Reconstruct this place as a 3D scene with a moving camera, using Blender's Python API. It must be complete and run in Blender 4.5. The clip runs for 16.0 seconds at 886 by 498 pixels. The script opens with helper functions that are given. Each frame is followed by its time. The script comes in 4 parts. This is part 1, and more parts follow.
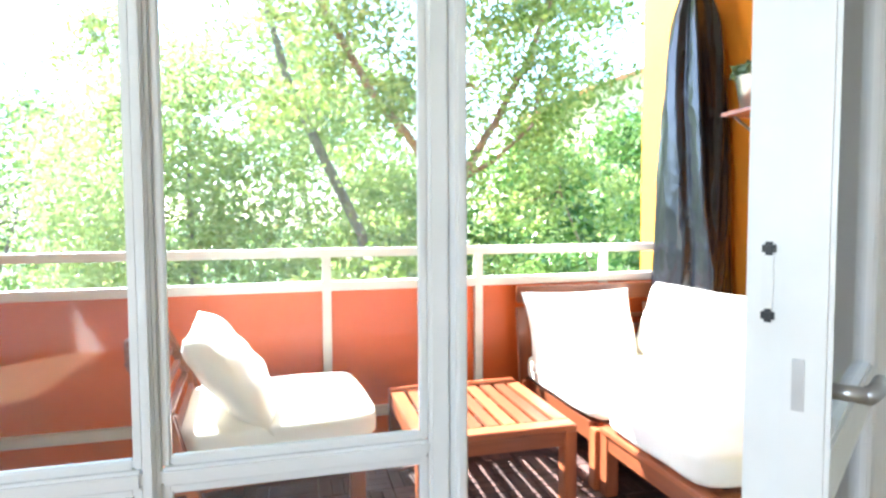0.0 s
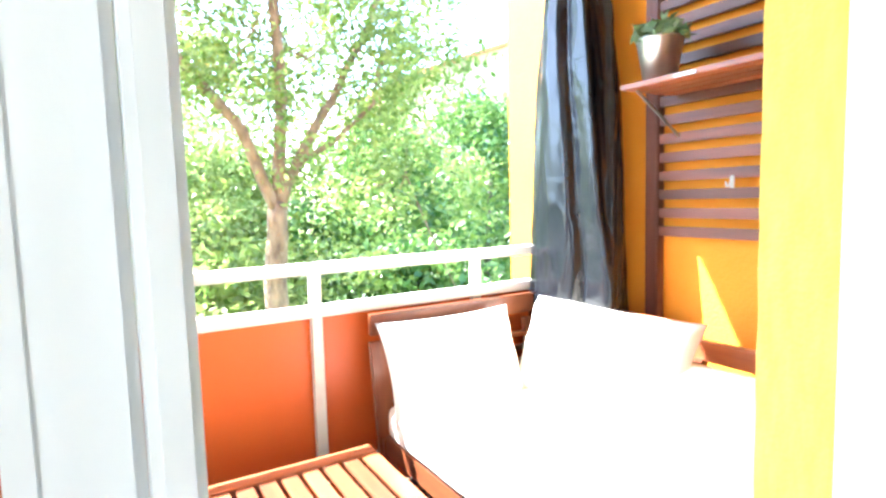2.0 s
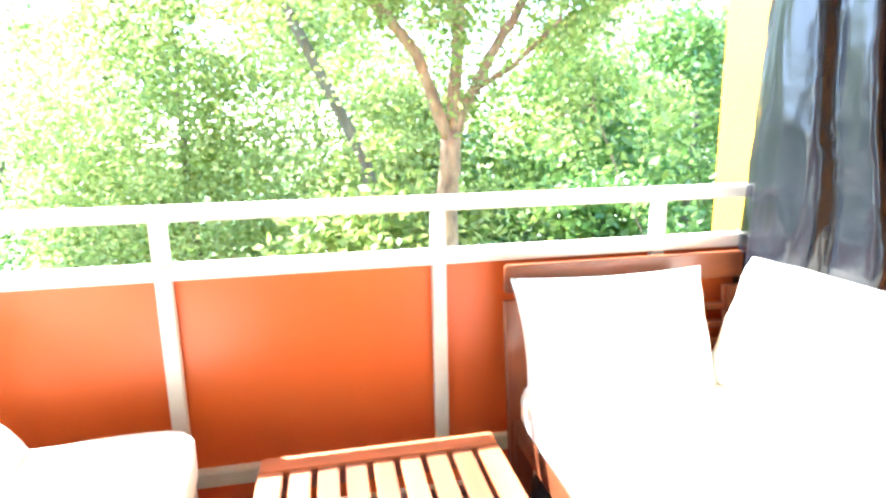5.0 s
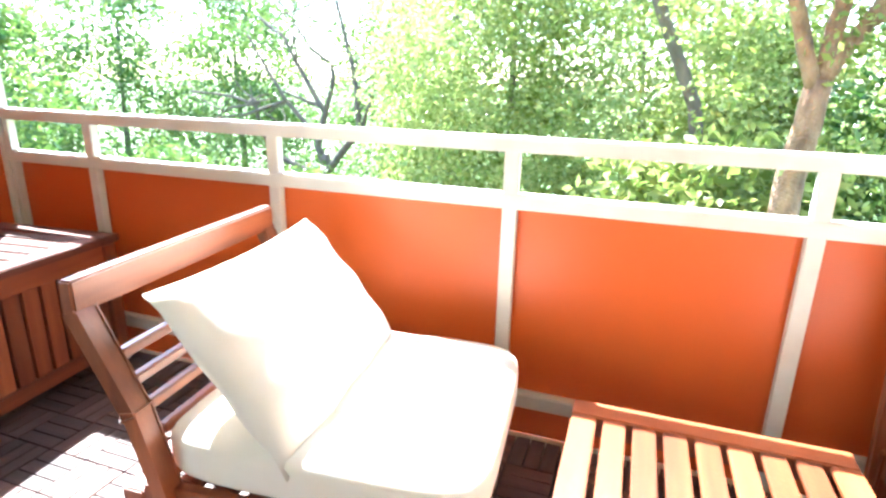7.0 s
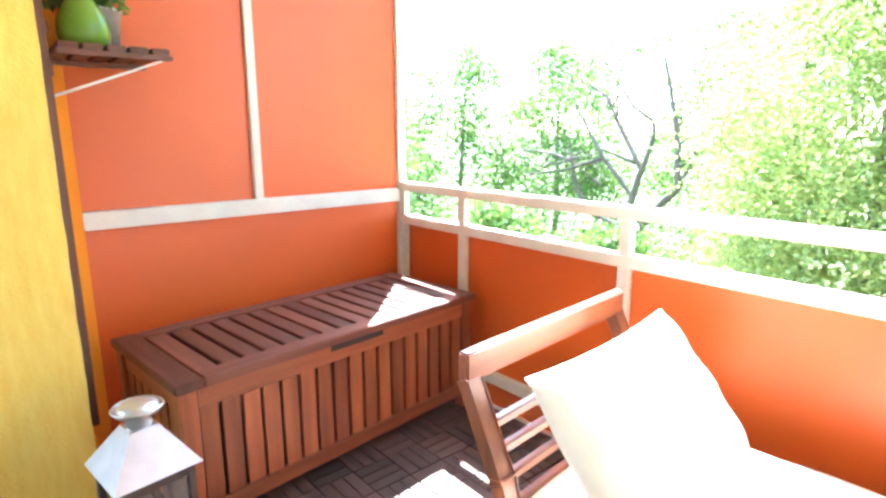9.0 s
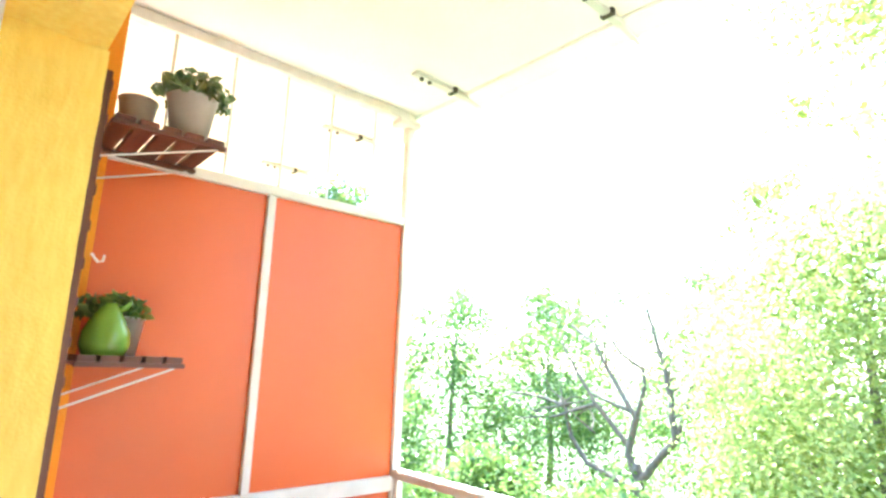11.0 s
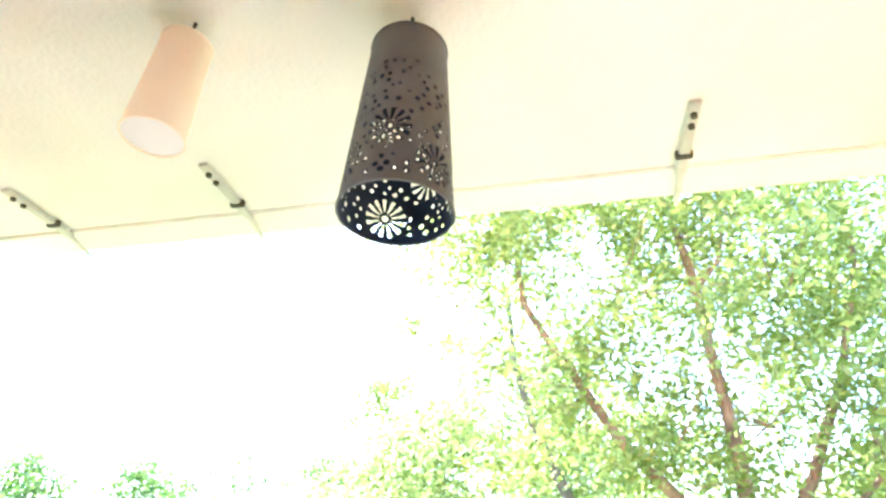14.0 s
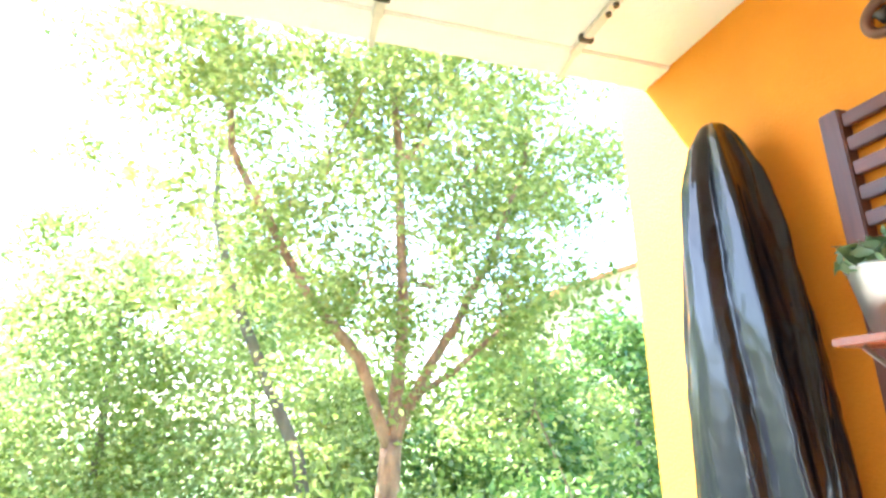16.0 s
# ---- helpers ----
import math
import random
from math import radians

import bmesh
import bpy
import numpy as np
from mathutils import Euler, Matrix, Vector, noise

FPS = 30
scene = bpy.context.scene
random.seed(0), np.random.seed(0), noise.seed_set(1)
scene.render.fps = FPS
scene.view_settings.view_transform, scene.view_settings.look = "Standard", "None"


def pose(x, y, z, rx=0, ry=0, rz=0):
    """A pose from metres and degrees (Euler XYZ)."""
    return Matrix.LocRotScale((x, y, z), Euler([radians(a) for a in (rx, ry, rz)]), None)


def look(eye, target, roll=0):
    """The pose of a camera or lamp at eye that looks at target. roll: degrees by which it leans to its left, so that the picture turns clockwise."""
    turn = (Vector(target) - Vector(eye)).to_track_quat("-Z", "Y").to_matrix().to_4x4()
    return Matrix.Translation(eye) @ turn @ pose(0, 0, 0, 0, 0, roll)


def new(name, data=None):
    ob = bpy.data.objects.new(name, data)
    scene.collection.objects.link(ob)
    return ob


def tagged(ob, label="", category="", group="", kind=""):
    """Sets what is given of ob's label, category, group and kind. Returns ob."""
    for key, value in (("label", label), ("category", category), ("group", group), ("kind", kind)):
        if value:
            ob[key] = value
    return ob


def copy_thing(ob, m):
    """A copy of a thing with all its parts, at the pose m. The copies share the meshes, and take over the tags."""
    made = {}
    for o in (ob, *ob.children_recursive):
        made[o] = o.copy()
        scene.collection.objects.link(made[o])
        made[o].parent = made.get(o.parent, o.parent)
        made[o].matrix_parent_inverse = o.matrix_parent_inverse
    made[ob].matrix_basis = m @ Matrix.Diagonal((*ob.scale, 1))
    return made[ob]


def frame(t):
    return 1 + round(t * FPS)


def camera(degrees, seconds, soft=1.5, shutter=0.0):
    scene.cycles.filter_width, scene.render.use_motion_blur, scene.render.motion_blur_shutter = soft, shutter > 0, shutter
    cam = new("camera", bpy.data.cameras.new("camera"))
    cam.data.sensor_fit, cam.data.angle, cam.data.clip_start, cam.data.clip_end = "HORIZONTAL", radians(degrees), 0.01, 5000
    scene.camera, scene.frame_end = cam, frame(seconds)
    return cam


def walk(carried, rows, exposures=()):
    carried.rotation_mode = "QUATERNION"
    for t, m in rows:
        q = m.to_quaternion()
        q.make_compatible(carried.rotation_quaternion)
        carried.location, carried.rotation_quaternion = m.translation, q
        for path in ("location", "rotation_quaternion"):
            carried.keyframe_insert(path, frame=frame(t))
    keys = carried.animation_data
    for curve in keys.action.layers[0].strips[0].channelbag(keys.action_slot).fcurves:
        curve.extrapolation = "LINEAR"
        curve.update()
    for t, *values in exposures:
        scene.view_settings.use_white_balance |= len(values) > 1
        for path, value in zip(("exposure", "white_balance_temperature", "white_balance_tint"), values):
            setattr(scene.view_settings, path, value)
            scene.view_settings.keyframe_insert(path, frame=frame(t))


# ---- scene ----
cam = camera(76.7, 16.0, 2.6)
PATH = [
    (0, (0.164, -0.175, 1.129), (0.666, 1.758, 1.025), -0.3),
    (0.5, (0.226, 0.081, 1.177), (0.95, 1.941, 1.058), -0.8),
    (1, (0.258, 0.251, 1.22), (1.169, 2.026, 1.08), -1.3),
    (1.5, (0.37, 0.437, 1.229), (1.337, 2.18, 1.065), -1.5),
    (2, (0.452, 0.587, 1.225), (1.459, 2.305, 1.047), -1.6),
    (2.5, (0.515, 0.674, 1.242), (1.565, 2.364, 1.033), -2.3),
    (3, (0.615, 0.783, 1.237), (1.649, 2.481, 1.021), -2.3),
    (3.2, (0.661, 0.829, 1.215), (1.664, 2.547, 1.014), -2.3),
    (5.3, (0.8, 1.06, 1.156), (1.091, 2.988, 0.71), -0.4),
    (5.5, (0.762, 1.077, 1.166), (0.996, 3.002, 0.673), 0.2),
    (6, (0.738, 1.093, 1.162), (0.694, 3.013, 0.604), 0.8),
    (6.5, (0.718, 1.103, 1.143), (0.359, 2.987, 0.575), 1.0),
    (7, (0.66, 1.09, 1.137), (0.041, 2.904, 0.563), 1.5),
    (7.5, (0.627, 1.099, 1.178), (-0.265, 2.779, 0.559), 1.0),
    (8, (0.587, 1.091, 1.195), (-0.56, 2.608, 0.577), 0.6),
    (8.5, (0.552, 1.058, 1.195), (-0.812, 2.419, 0.661), -0.0),
    (9, (0.52, 1.004, 1.241), (-0.972, 2.271, 0.832), -0.1),
    (9.5, (0.495, 0.978, 1.284), (-1.064, 2.21, 1.054), 0.2),
    (10, (0.492, 0.979, 1.356), (-1.093, 2.199, 1.347), 0.6),
    (10.2, (0.492, 0.952, 1.395), (-1.082, 2.184, 1.476), 0.8),
    (12.3, (0.571, 0.985, 1.565), (-0.629, 2.353, 2.393), 2.4),
    (12.5, (0.584, 0.997, 1.551), (-0.553, 2.386, 2.432), 2.5),
    (13, (0.617, 1.01, 1.572), (-0.327, 2.484, 2.54), 3.0),
    (13.5, (0.656, 1.03, 1.586), (-0.051, 2.606, 2.594), 2.9),
    (14, (0.7, 1.05, 1.581), (0.299, 2.729, 2.59), 2.0),
    (14.5, (0.759, 1.073, 1.573), (0.713, 2.82, 2.545), 0.4),
    (15, (0.83, 1.065, 1.542), (1.091, 2.834, 2.439), -0.7),
    (15.5, (0.861, 1.08, 1.486), (1.346, 2.859, 2.26), -1.1),
    (16, (0.885, 1.098, 1.451), (1.44, 2.928, 2.038), -0.5),
]
STOPS = [(0.0, 3.35), (1.0, 3.6), (1.5, 3.7), (3.2, 3.85), (5.3, 3.8), (6.0, 3.55), (6.5, 3.5), (7.0, 3.4), (7.5, 3.65), (8.0, 4.05), (8.5, 4.0), (10.2, 3.95), (12.5, 3.72), (14.0, 3.55), (15.4, 3.3), (16.0, 3.45)]
walk(cam, [(t, look(e, to, r)) for t, e, to, r in PATH], [(t, e, 5800 if t < 14.5 else 6050, 7 if t < 11 else 9) for t, e in STOPS])

# ---- world, sun ----
SUN = Vector((1.0, -1.0, -1.9)).normalized()
world = bpy.data.worlds.new("sky")
scene.world = world
world.use_nodes = True
wn = world.node_tree.nodes
sky = wn.new("ShaderNodeTexSky")
sky.sky_type = 'NISHITA'
sky.sun_disc = False
sky.sun_elevation = math.asin(-SUN.z)
sky.sun_rotation = math.atan2(-SUN.x, -SUN.y)
wn["Background"].inputs[1].default_value = 0.15
world.node_tree.links.new(sky.outputs[0], wn["Background"].inputs[0])
sun = new("sun", bpy.data.lights.new("sun", 'SUN'))
sun.data.energy = 4.6
sun.data.angle = radians(0.5)
sun.data.color = (1.0, 0.97, 0.93)
sun.matrix_world = SUN.to_track_quat("-Z", "Y").to_matrix().to_4x4()


# fill lamp added behind the walker to brighten the room, no window seen there
room_fill = new("room_fill_light", bpy.data.lights.new("room_fill_light", 'AREA'))
room_fill.data.shape = 'RECTANGLE'
room_fill.data.size, room_fill.data.size_y = 1.6, 1.4
room_fill.data.energy = 7.5
room_fill.data.color = (0.93, 0.97, 1.0)
room_fill.matrix_world = look((-2.57, -1.7, 1.6), (0, -1.7, 1.5))


# ---- materials ----
def shader(name):
    m = bpy.data.materials.new(name)
    m.use_nodes = True
    nt = m.node_tree
    return m, nt, nt.nodes["Principled BSDF"]


def surface(name, a, b, rough=0.6, scale=(3, 3, 3), fine=90.0, bump=0.15, metal=0.0, spread=0.0, depth=0.004):
    """Two-scale surface: broad drift between colours a and b, fine grain in roughness and relief, random shade per object."""
    m, nt, p = shader(name)
    add, link = nt.nodes.new, nt.links.new
    co = add("ShaderNodeTexCoord")
    mp = add("ShaderNodeMapping")
    mp.inputs["Scale"].default_value = scale
    link(co.outputs["Object"], mp.inputs[0])
    n1 = add("ShaderNodeTexNoise")
    n1.inputs["Scale"].default_value = 1.0
    n1.inputs["Detail"].default_value = 5.0
    link(mp.outputs[0], n1.inputs["Vector"])
    n2 = add("ShaderNodeTexNoise")
    n2.inputs["Scale"].default_value = fine
    n2.inputs["Detail"].default_value = 3.0
    link(co.outputs["Object"], n2.inputs["Vector"])
    mix = add("ShaderNodeMix")
    mix.data_type = 'RGBA'
    mix.inputs[6].default_value = (*a, 1)
    mix.inputs[7].default_value = (*b, 1)
    ramp = add("ShaderNodeMapRange")
    ramp.inputs[1].default_value = 0.3
    ramp.inputs[2].default_value = 0.7
    link(n1.outputs[0], ramp.inputs[0])
    link(ramp.outputs[0], mix.inputs[0])
    out = mix.outputs[2]
    if spread:
        info = add("ShaderNodeObjectInfo")
        hsv = add("ShaderNodeHueSaturation")
        mr = add("ShaderNodeMapRange")
        mr.inputs[3].default_value = 1.0 - spread
        mr.inputs[4].default_value = 1.0 + spread
        link(info.outputs["Random"], mr.inputs[0])
        link(mr.outputs[0], hsv.inputs["Value"])
        link(out, hsv.inputs["Color"])
        out = hsv.outputs[0]
    link(out, p.inputs["Base Color"])
    rr = add("ShaderNodeMapRange")
    rr.inputs[3].default_value = max(0.02, rough - 0.1)
    rr.inputs[4].default_value = min(1.0, rough + 0.1)
    link(n2.outputs[0], rr.inputs[0])
    link(rr.outputs[0], p.inputs["Roughness"])
    p.inputs["Metallic"].default_value = metal
    bp = add("ShaderNodeBump")
    bp.inputs["Strength"].default_value = bump
    bp.inputs["Distance"].default_value = depth
    link(n2.outputs[0], bp.inputs["Height"])
    link(bp.outputs[0], p.inputs["Normal"])
    return m


def timber(name, a, b, axis, rough=0.5, spread=0.25):
    s = [26.0, 26.0, 26.0]
    s[axis] = 2.0
    return surface(name, a, b, rough, s, 120.0, 0.2, 0.0, spread, 0.003)


def leafy(name, a, b, clear=0.5):
    m, nt, p = shader(name)
    add, link = nt.nodes.new, nt.links.new
    geo = add("ShaderNodeNewGeometry")
    mix = add("ShaderNodeMix")
    mix.data_type = 'RGBA'
    mix.inputs[6].default_value = (*a, 1)
    mix.inputs[7].default_value = (*b, 1)
    link(geo.outputs["Random Per Island"], mix.inputs[0])
    link(mix.outputs[2], p.inputs["Base Color"])
    p.inputs["Roughness"].default_value = 0.36
    tr = add("ShaderNodeBsdfTranslucent")
    link(mix.outputs[2], tr.inputs[0])
    sh = add("ShaderNodeMixShader")
    sh.inputs[0].default_value = clear
    link(p.outputs[0], sh.inputs[1])
    link(tr.outputs[0], sh.inputs[2])
    link(sh.outputs[0], nt.nodes["Material Output"].inputs[0])
    return m


def see_through(name, tint=(1, 1, 1), ior=1.45):
    m, nt, p = shader(name)
    add, link = nt.nodes.new, nt.links.new
    tr = add("ShaderNodeBsdfTransparent")
    tr.inputs[0].default_value = (*tint, 1)
    gl = add("ShaderNodeBsdfGlossy")
    gl.inputs["Roughness"].default_value = 0.02
    fr = add("ShaderNodeFresnel")
    fr.inputs[0].default_value = ior
    sh = add("ShaderNodeMixShader")
    link(fr.outputs[0], sh.inputs[0])
    link(tr.outputs[0], sh.inputs[1])
    link(gl.outputs[0], sh.inputs[2])
    dust = add("ShaderNodeBsdfTranslucent")
    dust.inputs[0].default_value = (0.9, 0.92, 0.95, 1)
    grime = add("ShaderNodeTexNoise")
    grime.inputs["Scale"].default_value = 2.5
    amount = add("ShaderNodeMapRange")
    amount.inputs[1].default_value, amount.inputs[2].default_value = 0.35, 0.75
    amount.inputs[3].default_value, amount.inputs[4].default_value = 0.006, 0.03
    link(grime.outputs[0], amount.inputs[0])
    film = add("ShaderNodeMixShader")
    link(amount.outputs[0], film.inputs[0])
    link(sh.outputs[0], film.inputs[1])
    link(dust.outputs[0], film.inputs[2])
    link(film.outputs[0], nt.nodes["Material Output"].inputs[0])
    return m


STAIN_A, STAIN_B = (0.31, 0.09, 0.032), (0.17, 0.045, 0.018)
WOOD = [timber("stained_wood_" + "xyz"[i], STAIN_A, STAIN_B, i, 0.4, 0.38) for i in range(3)]
DARK = [timber("dark_wood_" + "xyz"[i], (0.16, 0.055, 0.034), (0.075, 0.027, 0.018), i, 0.45, 0.35) for i in range(3)]
DECK = [timber("deck_wood_" + "xyz"[i], (0.11, 0.055, 0.042), (0.05, 0.026, 0.022), i, 0.65, 0.45) for i in range(3)]
for varnished in WOOD:
    varnished.node_tree.nodes["Principled BSDF"].inputs["Coat Weight"].default_value = 0.35
    varnished.node_tree.nodes["Principled BSDF"].inputs["Coat Roughness"].default_value = 0.28
RED = surface("red_laminate", (0.65, 0.118, 0.017), (0.59, 0.1, 0.015), 0.42, (1.5, 1.5, 1.5), 160, 0.04, 0, 0.04)
ALU = surface("white_painted_metal", (0.72, 0.7, 0.64), (0.62, 0.6, 0.54), 0.45, (9, 9, 9), 140, 0.08)
YELLOW = surface("yellow_stucco", (0.89, 0.68, 0.16), (0.84, 0.58, 0.11), 0.85, (36, 36, 9), 90, 0.45, 0, 0, 0.006)
ORANGE = surface("orange_stucco", (0.82, 0.305, 0.018), (0.77, 0.265, 0.014), 0.85, (4, 4, 4), 90, 0.4, 0, 0, 0.006)
WHITE = surface("white_paint", (0.8, 0.8, 0.79), (0.74, 0.74, 0.73), 0.4, (7, 7, 7), 60, 0.12, 0, 0.02)
PLASTER = surface("white_plaster", (0.8, 0.79, 0.77), (0.76, 0.75, 0.73), 0.8, (3, 3, 3), 60, 0.3)
CEIL = surface("painted_concrete", (0.88, 0.87, 0.86), (0.84, 0.83, 0.82), 0.85, (2.5, 2.5, 2.5), 50, 0.4, 0, 0, 0.008)
CONC = surface("concrete", (0.5, 0.44, 0.34), (0.4, 0.35, 0.27), 0.85, (6, 6, 6), 50, 0.5)
CLOTH = surface("cream_canvas", (0.82, 0.78, 0.68), (0.78, 0.73, 0.62), 0.9, (6, 6, 6), 420, 0.35, 0, 0.02, 0.002)
BLACKBAG = surface("black_coated_fabric", (0.006, 0.007, 0.01), (0.01, 0.012, 0.016), 0.18, (6, 6, 6), 22, 0.14, 0, 0, 0.012)
BLACKBAG.node_tree.nodes["Principled BSDF"].inputs["Coat Weight"].default_value = 0.3
BLACKBAG.node_tree.nodes["Principled BSDF"].inputs["Coat Roughness"].default_value = 0.2
GALV = surface("brushed_zinc", (0.62, 0.63, 0.62), (0.5, 0.51, 0.5), 0.35, (8, 8, 20), 130, 0.12, 0.85)
STEEL = surface("dull_steel", (0.5, 0.5, 0.5), (0.4, 0.4, 0.41), 0.38, (12, 12, 12), 140, 0.1, 0.9)
DARKMETAL = surface("dark_metal", (0.1, 0.09, 0.08), (0.065, 0.06, 0.055), 0.5, (12, 12, 12), 140, 0.15, 0.6)
BRACKET = surface("weathered_bracket", (0.68, 0.68, 0.66), (0.56, 0.56, 0.55), 0.5, (14, 14, 14), 140, 0.15, 0.2)
NAVY = surface("dark_blue_inner", (0.02, 0.035, 0.075), (0.014, 0.026, 0.06), 0.45, (9, 9, 9), 120, 0.1)
# door rollers, chest core, and the strip drawn as shade of the hand slot
BLACK = surface("plain_black", (0.02, 0.02, 0.02), (0.03, 0.03, 0.03), 0.5)
LAMPBODY = surface("grey_brown_metal", (0.125, 0.127, 0.135), (0.09, 0.093, 0.102), 0.55, (9, 9, 9), 120, 0.2, 0.2)
PEACH = surface("peach_paper", (0.9, 0.8, 0.66), (0.87, 0.76, 0.61), 0.8, (8, 8, 8), 200, 0.2)
TERRA = surface("terracotta", (0.52, 0.2, 0.08), (0.44, 0.16, 0.06), 0.8, (10, 10, 10), 90, 0.25)
CLAY = surface("dark_brown_ceramic", (0.2, 0.085, 0.045), (0.14, 0.06, 0.035), 0.5, (12, 12, 12), 90, 0.2)
GREENGLAZE = surface("green_glaze", (0.12, 0.24, 0.02), (0.17, 0.3, 0.04), 0.22, (9, 9, 9), 70, 0.08)
PALEPOT = surface("pale_glaze", (0.42, 0.36, 0.3), (0.34, 0.29, 0.24), 0.4, (9, 9, 9), 90, 0.15)
SOIL = surface("soil", (0.05, 0.035, 0.025), (0.03, 0.02, 0.015), 0.95, (20, 20, 20), 90, 0.8)
BARK = surface("bark", (0.38, 0.24, 0.15), (0.15, 0.09, 0.06), 0.9, (9, 9, 4), 30, 0.9, 0, 0, 0.03)
DARKBARK = surface("grey_bark", (0.19, 0.16, 0.125), (0.12, 0.1, 0.08), 0.9, (7, 7, 3), 30, 0.9, 0, 0, 0.03)
GRASS = surface("grass", (0.07, 0.13, 0.03), (0.1, 0.15, 0.04), 0.9, (0.4, 0.4, 0.4), 6, 0.8, 0, 0, 0.1)
LEAF = leafy("fresh_leaf", (0.145, 0.22, 0.04), (0.39, 0.44, 0.14), 0.5)
LEAFDEEP = leafy("deep_leaf", (0.055, 0.145, 0.03), (0.22, 0.31, 0.075), 0.42)
LEAFPALE = leafy("pale_leaf", (0.21, 0.31, 0.085), (0.48, 0.53, 0.22), 0.5)
SUCC = leafy("succulent_leaf", (0.1, 0.19, 0.085), (0.2, 0.28, 0.13), 0.15)
GLASS = see_through("window_glass", (0.97, 0.985, 0.98))
HOUSEWALL = surface("cream_render", (0.75, 0.62, 0.4), (0.7, 0.57, 0.36), 0.85, (1, 1, 1), 20, 0.3)
TILE = surface("orange_roof", (0.5, 0.22, 0.08), (0.42, 0.17, 0.06), 0.8, (2, 2, 2), 20, 0.4)
PARQUET = surface("oak_floor", (0.42, 0.28, 0.15), (0.34, 0.22, 0.11), 0.4, (1.5, 14, 1.5), 90, 0.1)


BLACKBAG.node_tree.nodes["Principled BSDF"].inputs["Specular IOR Level"].default_value = 0.28


# ---- mesh helpers ----
def mesh_of(name, bm, material, smooth=False):
    me = bpy.data.meshes.new(name)
    bm.normal_update()
    bm.to_mesh(me)
    bm.free()
    me.materials.append(material)
    if smooth:
        for f in me.polygons:
            f.use_smooth = True
    return me


def part(name, bm, material, parent=None, label="", smooth=False):
    ob = new(name, mesh_of(name, bm, material, smooth))
    if parent:
        ob.parent = parent
    if label:
        ob["label"] = label
    return ob


def thing(name, m, label, category, group="", kind=""):
    ob = new(name)
    ob.empty_display_size = 0.1
    ob.matrix_world = m
    return tagged(ob, label, category, group, kind)


def block(x0, x1, y0, y1, z0, z1, bevel=0.0, bm=None, m=None):
    bm = bm or bmesh.new()
    res = bmesh.ops.create_cube(bm, size=1.0)
    vs = res["verts"]
    for v in vs:
        v.co = Vector((x0 + (v.co.x + .5) * (x1 - x0), y0 + (v.co.y + .5) * (y1 - y0), z0 + (v.co.z + .5) * (z1 - z0)))
        if m:
            v.co = m @ v.co
    if bevel:
        es = list({e for v in vs for e in v.link_edges})
        bmesh.ops.bevel(bm, geom=es, offset=bevel, segments=2, affect='EDGES')
    return bm


def bar(a, b, w, h, bevel=0.003, up=(0, 0, 1), bm=None):
    """A straight bar from a to b, w wide and h high."""
    a, b = Vector(a), Vector(b)
    d = b - a
    y = Vector(up).cross(d).normalized()
    z = d.normalized().cross(y)
    m = Matrix.Translation(a) @ Matrix((d.normalized(), y, z)).transposed().to_4x4()
    return block(0, d.length, -w / 2, w / 2, -h / 2, h / 2, bevel, bm, m)


def tube(points, radii, sides=8, bm=None, caps=True):
    bm = bm or bmesh.new()
    pts = [Vector(p) for p in points]
    rings = []
    for i, p in enumerate(pts):
        d = (pts[min(i + 1, len(pts) - 1)] - pts[max(i - 1, 0)]).normalized()
        u = d.cross(Vector((0.31, 0.82, 0.47))).normalized()
        w = d.cross(u)
        r = radii[i]
        rings.append([bm.verts.new(p + u * (r * math.cos(2 * math.pi * k / sides)) + w * (r * math.sin(2 * math.pi * k / sides))) for k in range(sides)])
    for r0, r1 in zip(rings, rings[1:]):
        for k in range(sides):
            bm.faces.new((r0[k], r0[(k + 1) % sides], r1[(k + 1) % sides], r1[k]))
    if caps:
        bm.faces.new(rings[0][::-1])
        bm.faces.new(rings[-1])
    return bm


def turned(profile, sides=28, bm=None, at=(0, 0, 0)):
    """A body turned round z from (radius, height) pairs."""
    bm = bm or bmesh.new()
    rings = []
    for r, z in profile:
        rings.append([bm.verts.new((at[0] + r * math.cos(2 * math.pi * k / sides), at[1] + r * math.sin(2 * math.pi * k / sides), at[2] + z)) for k in range(sides)])
    for r0, r1 in zip(rings, rings[1:]):
        for k in range(sides):
            bm.faces.new((r0[k], r0[(k + 1) % sides], r1[(k + 1) % sides], r1[k]))
    return bm


def padded(w, d, h, p=6.0, puff=0.22, cuts=10, seed=0, wrinkle=0.006):
    """A stuffed seat cushion, centred, with rounded rims."""
    bm = bmesh.new()
    bmesh.ops.create_cube(bm, size=2.0)
    bmesh.ops.subdivide_edges(bm, edges=bm.edges[:], cuts=cuts, use_grid_fill=True)
    for v in bm.verts:
        c = v.co
        s = 1.0 / ((abs(c.x) ** p + abs(c.y) ** p + abs(c.z) ** p) ** (1 / p))
        c = c * s
        k = 1.0 + puff * (1 - c.x ** 2) * (1 - c.y ** 2)
        n = noise.noise(Vector((c.x * 2.2 + seed, c.y * 2.2, c.z)))
        v.co = Vector((c.x * w / 2, c.y * d / 2, c.z * h / 2 * k + wrinkle * n))
    return bm


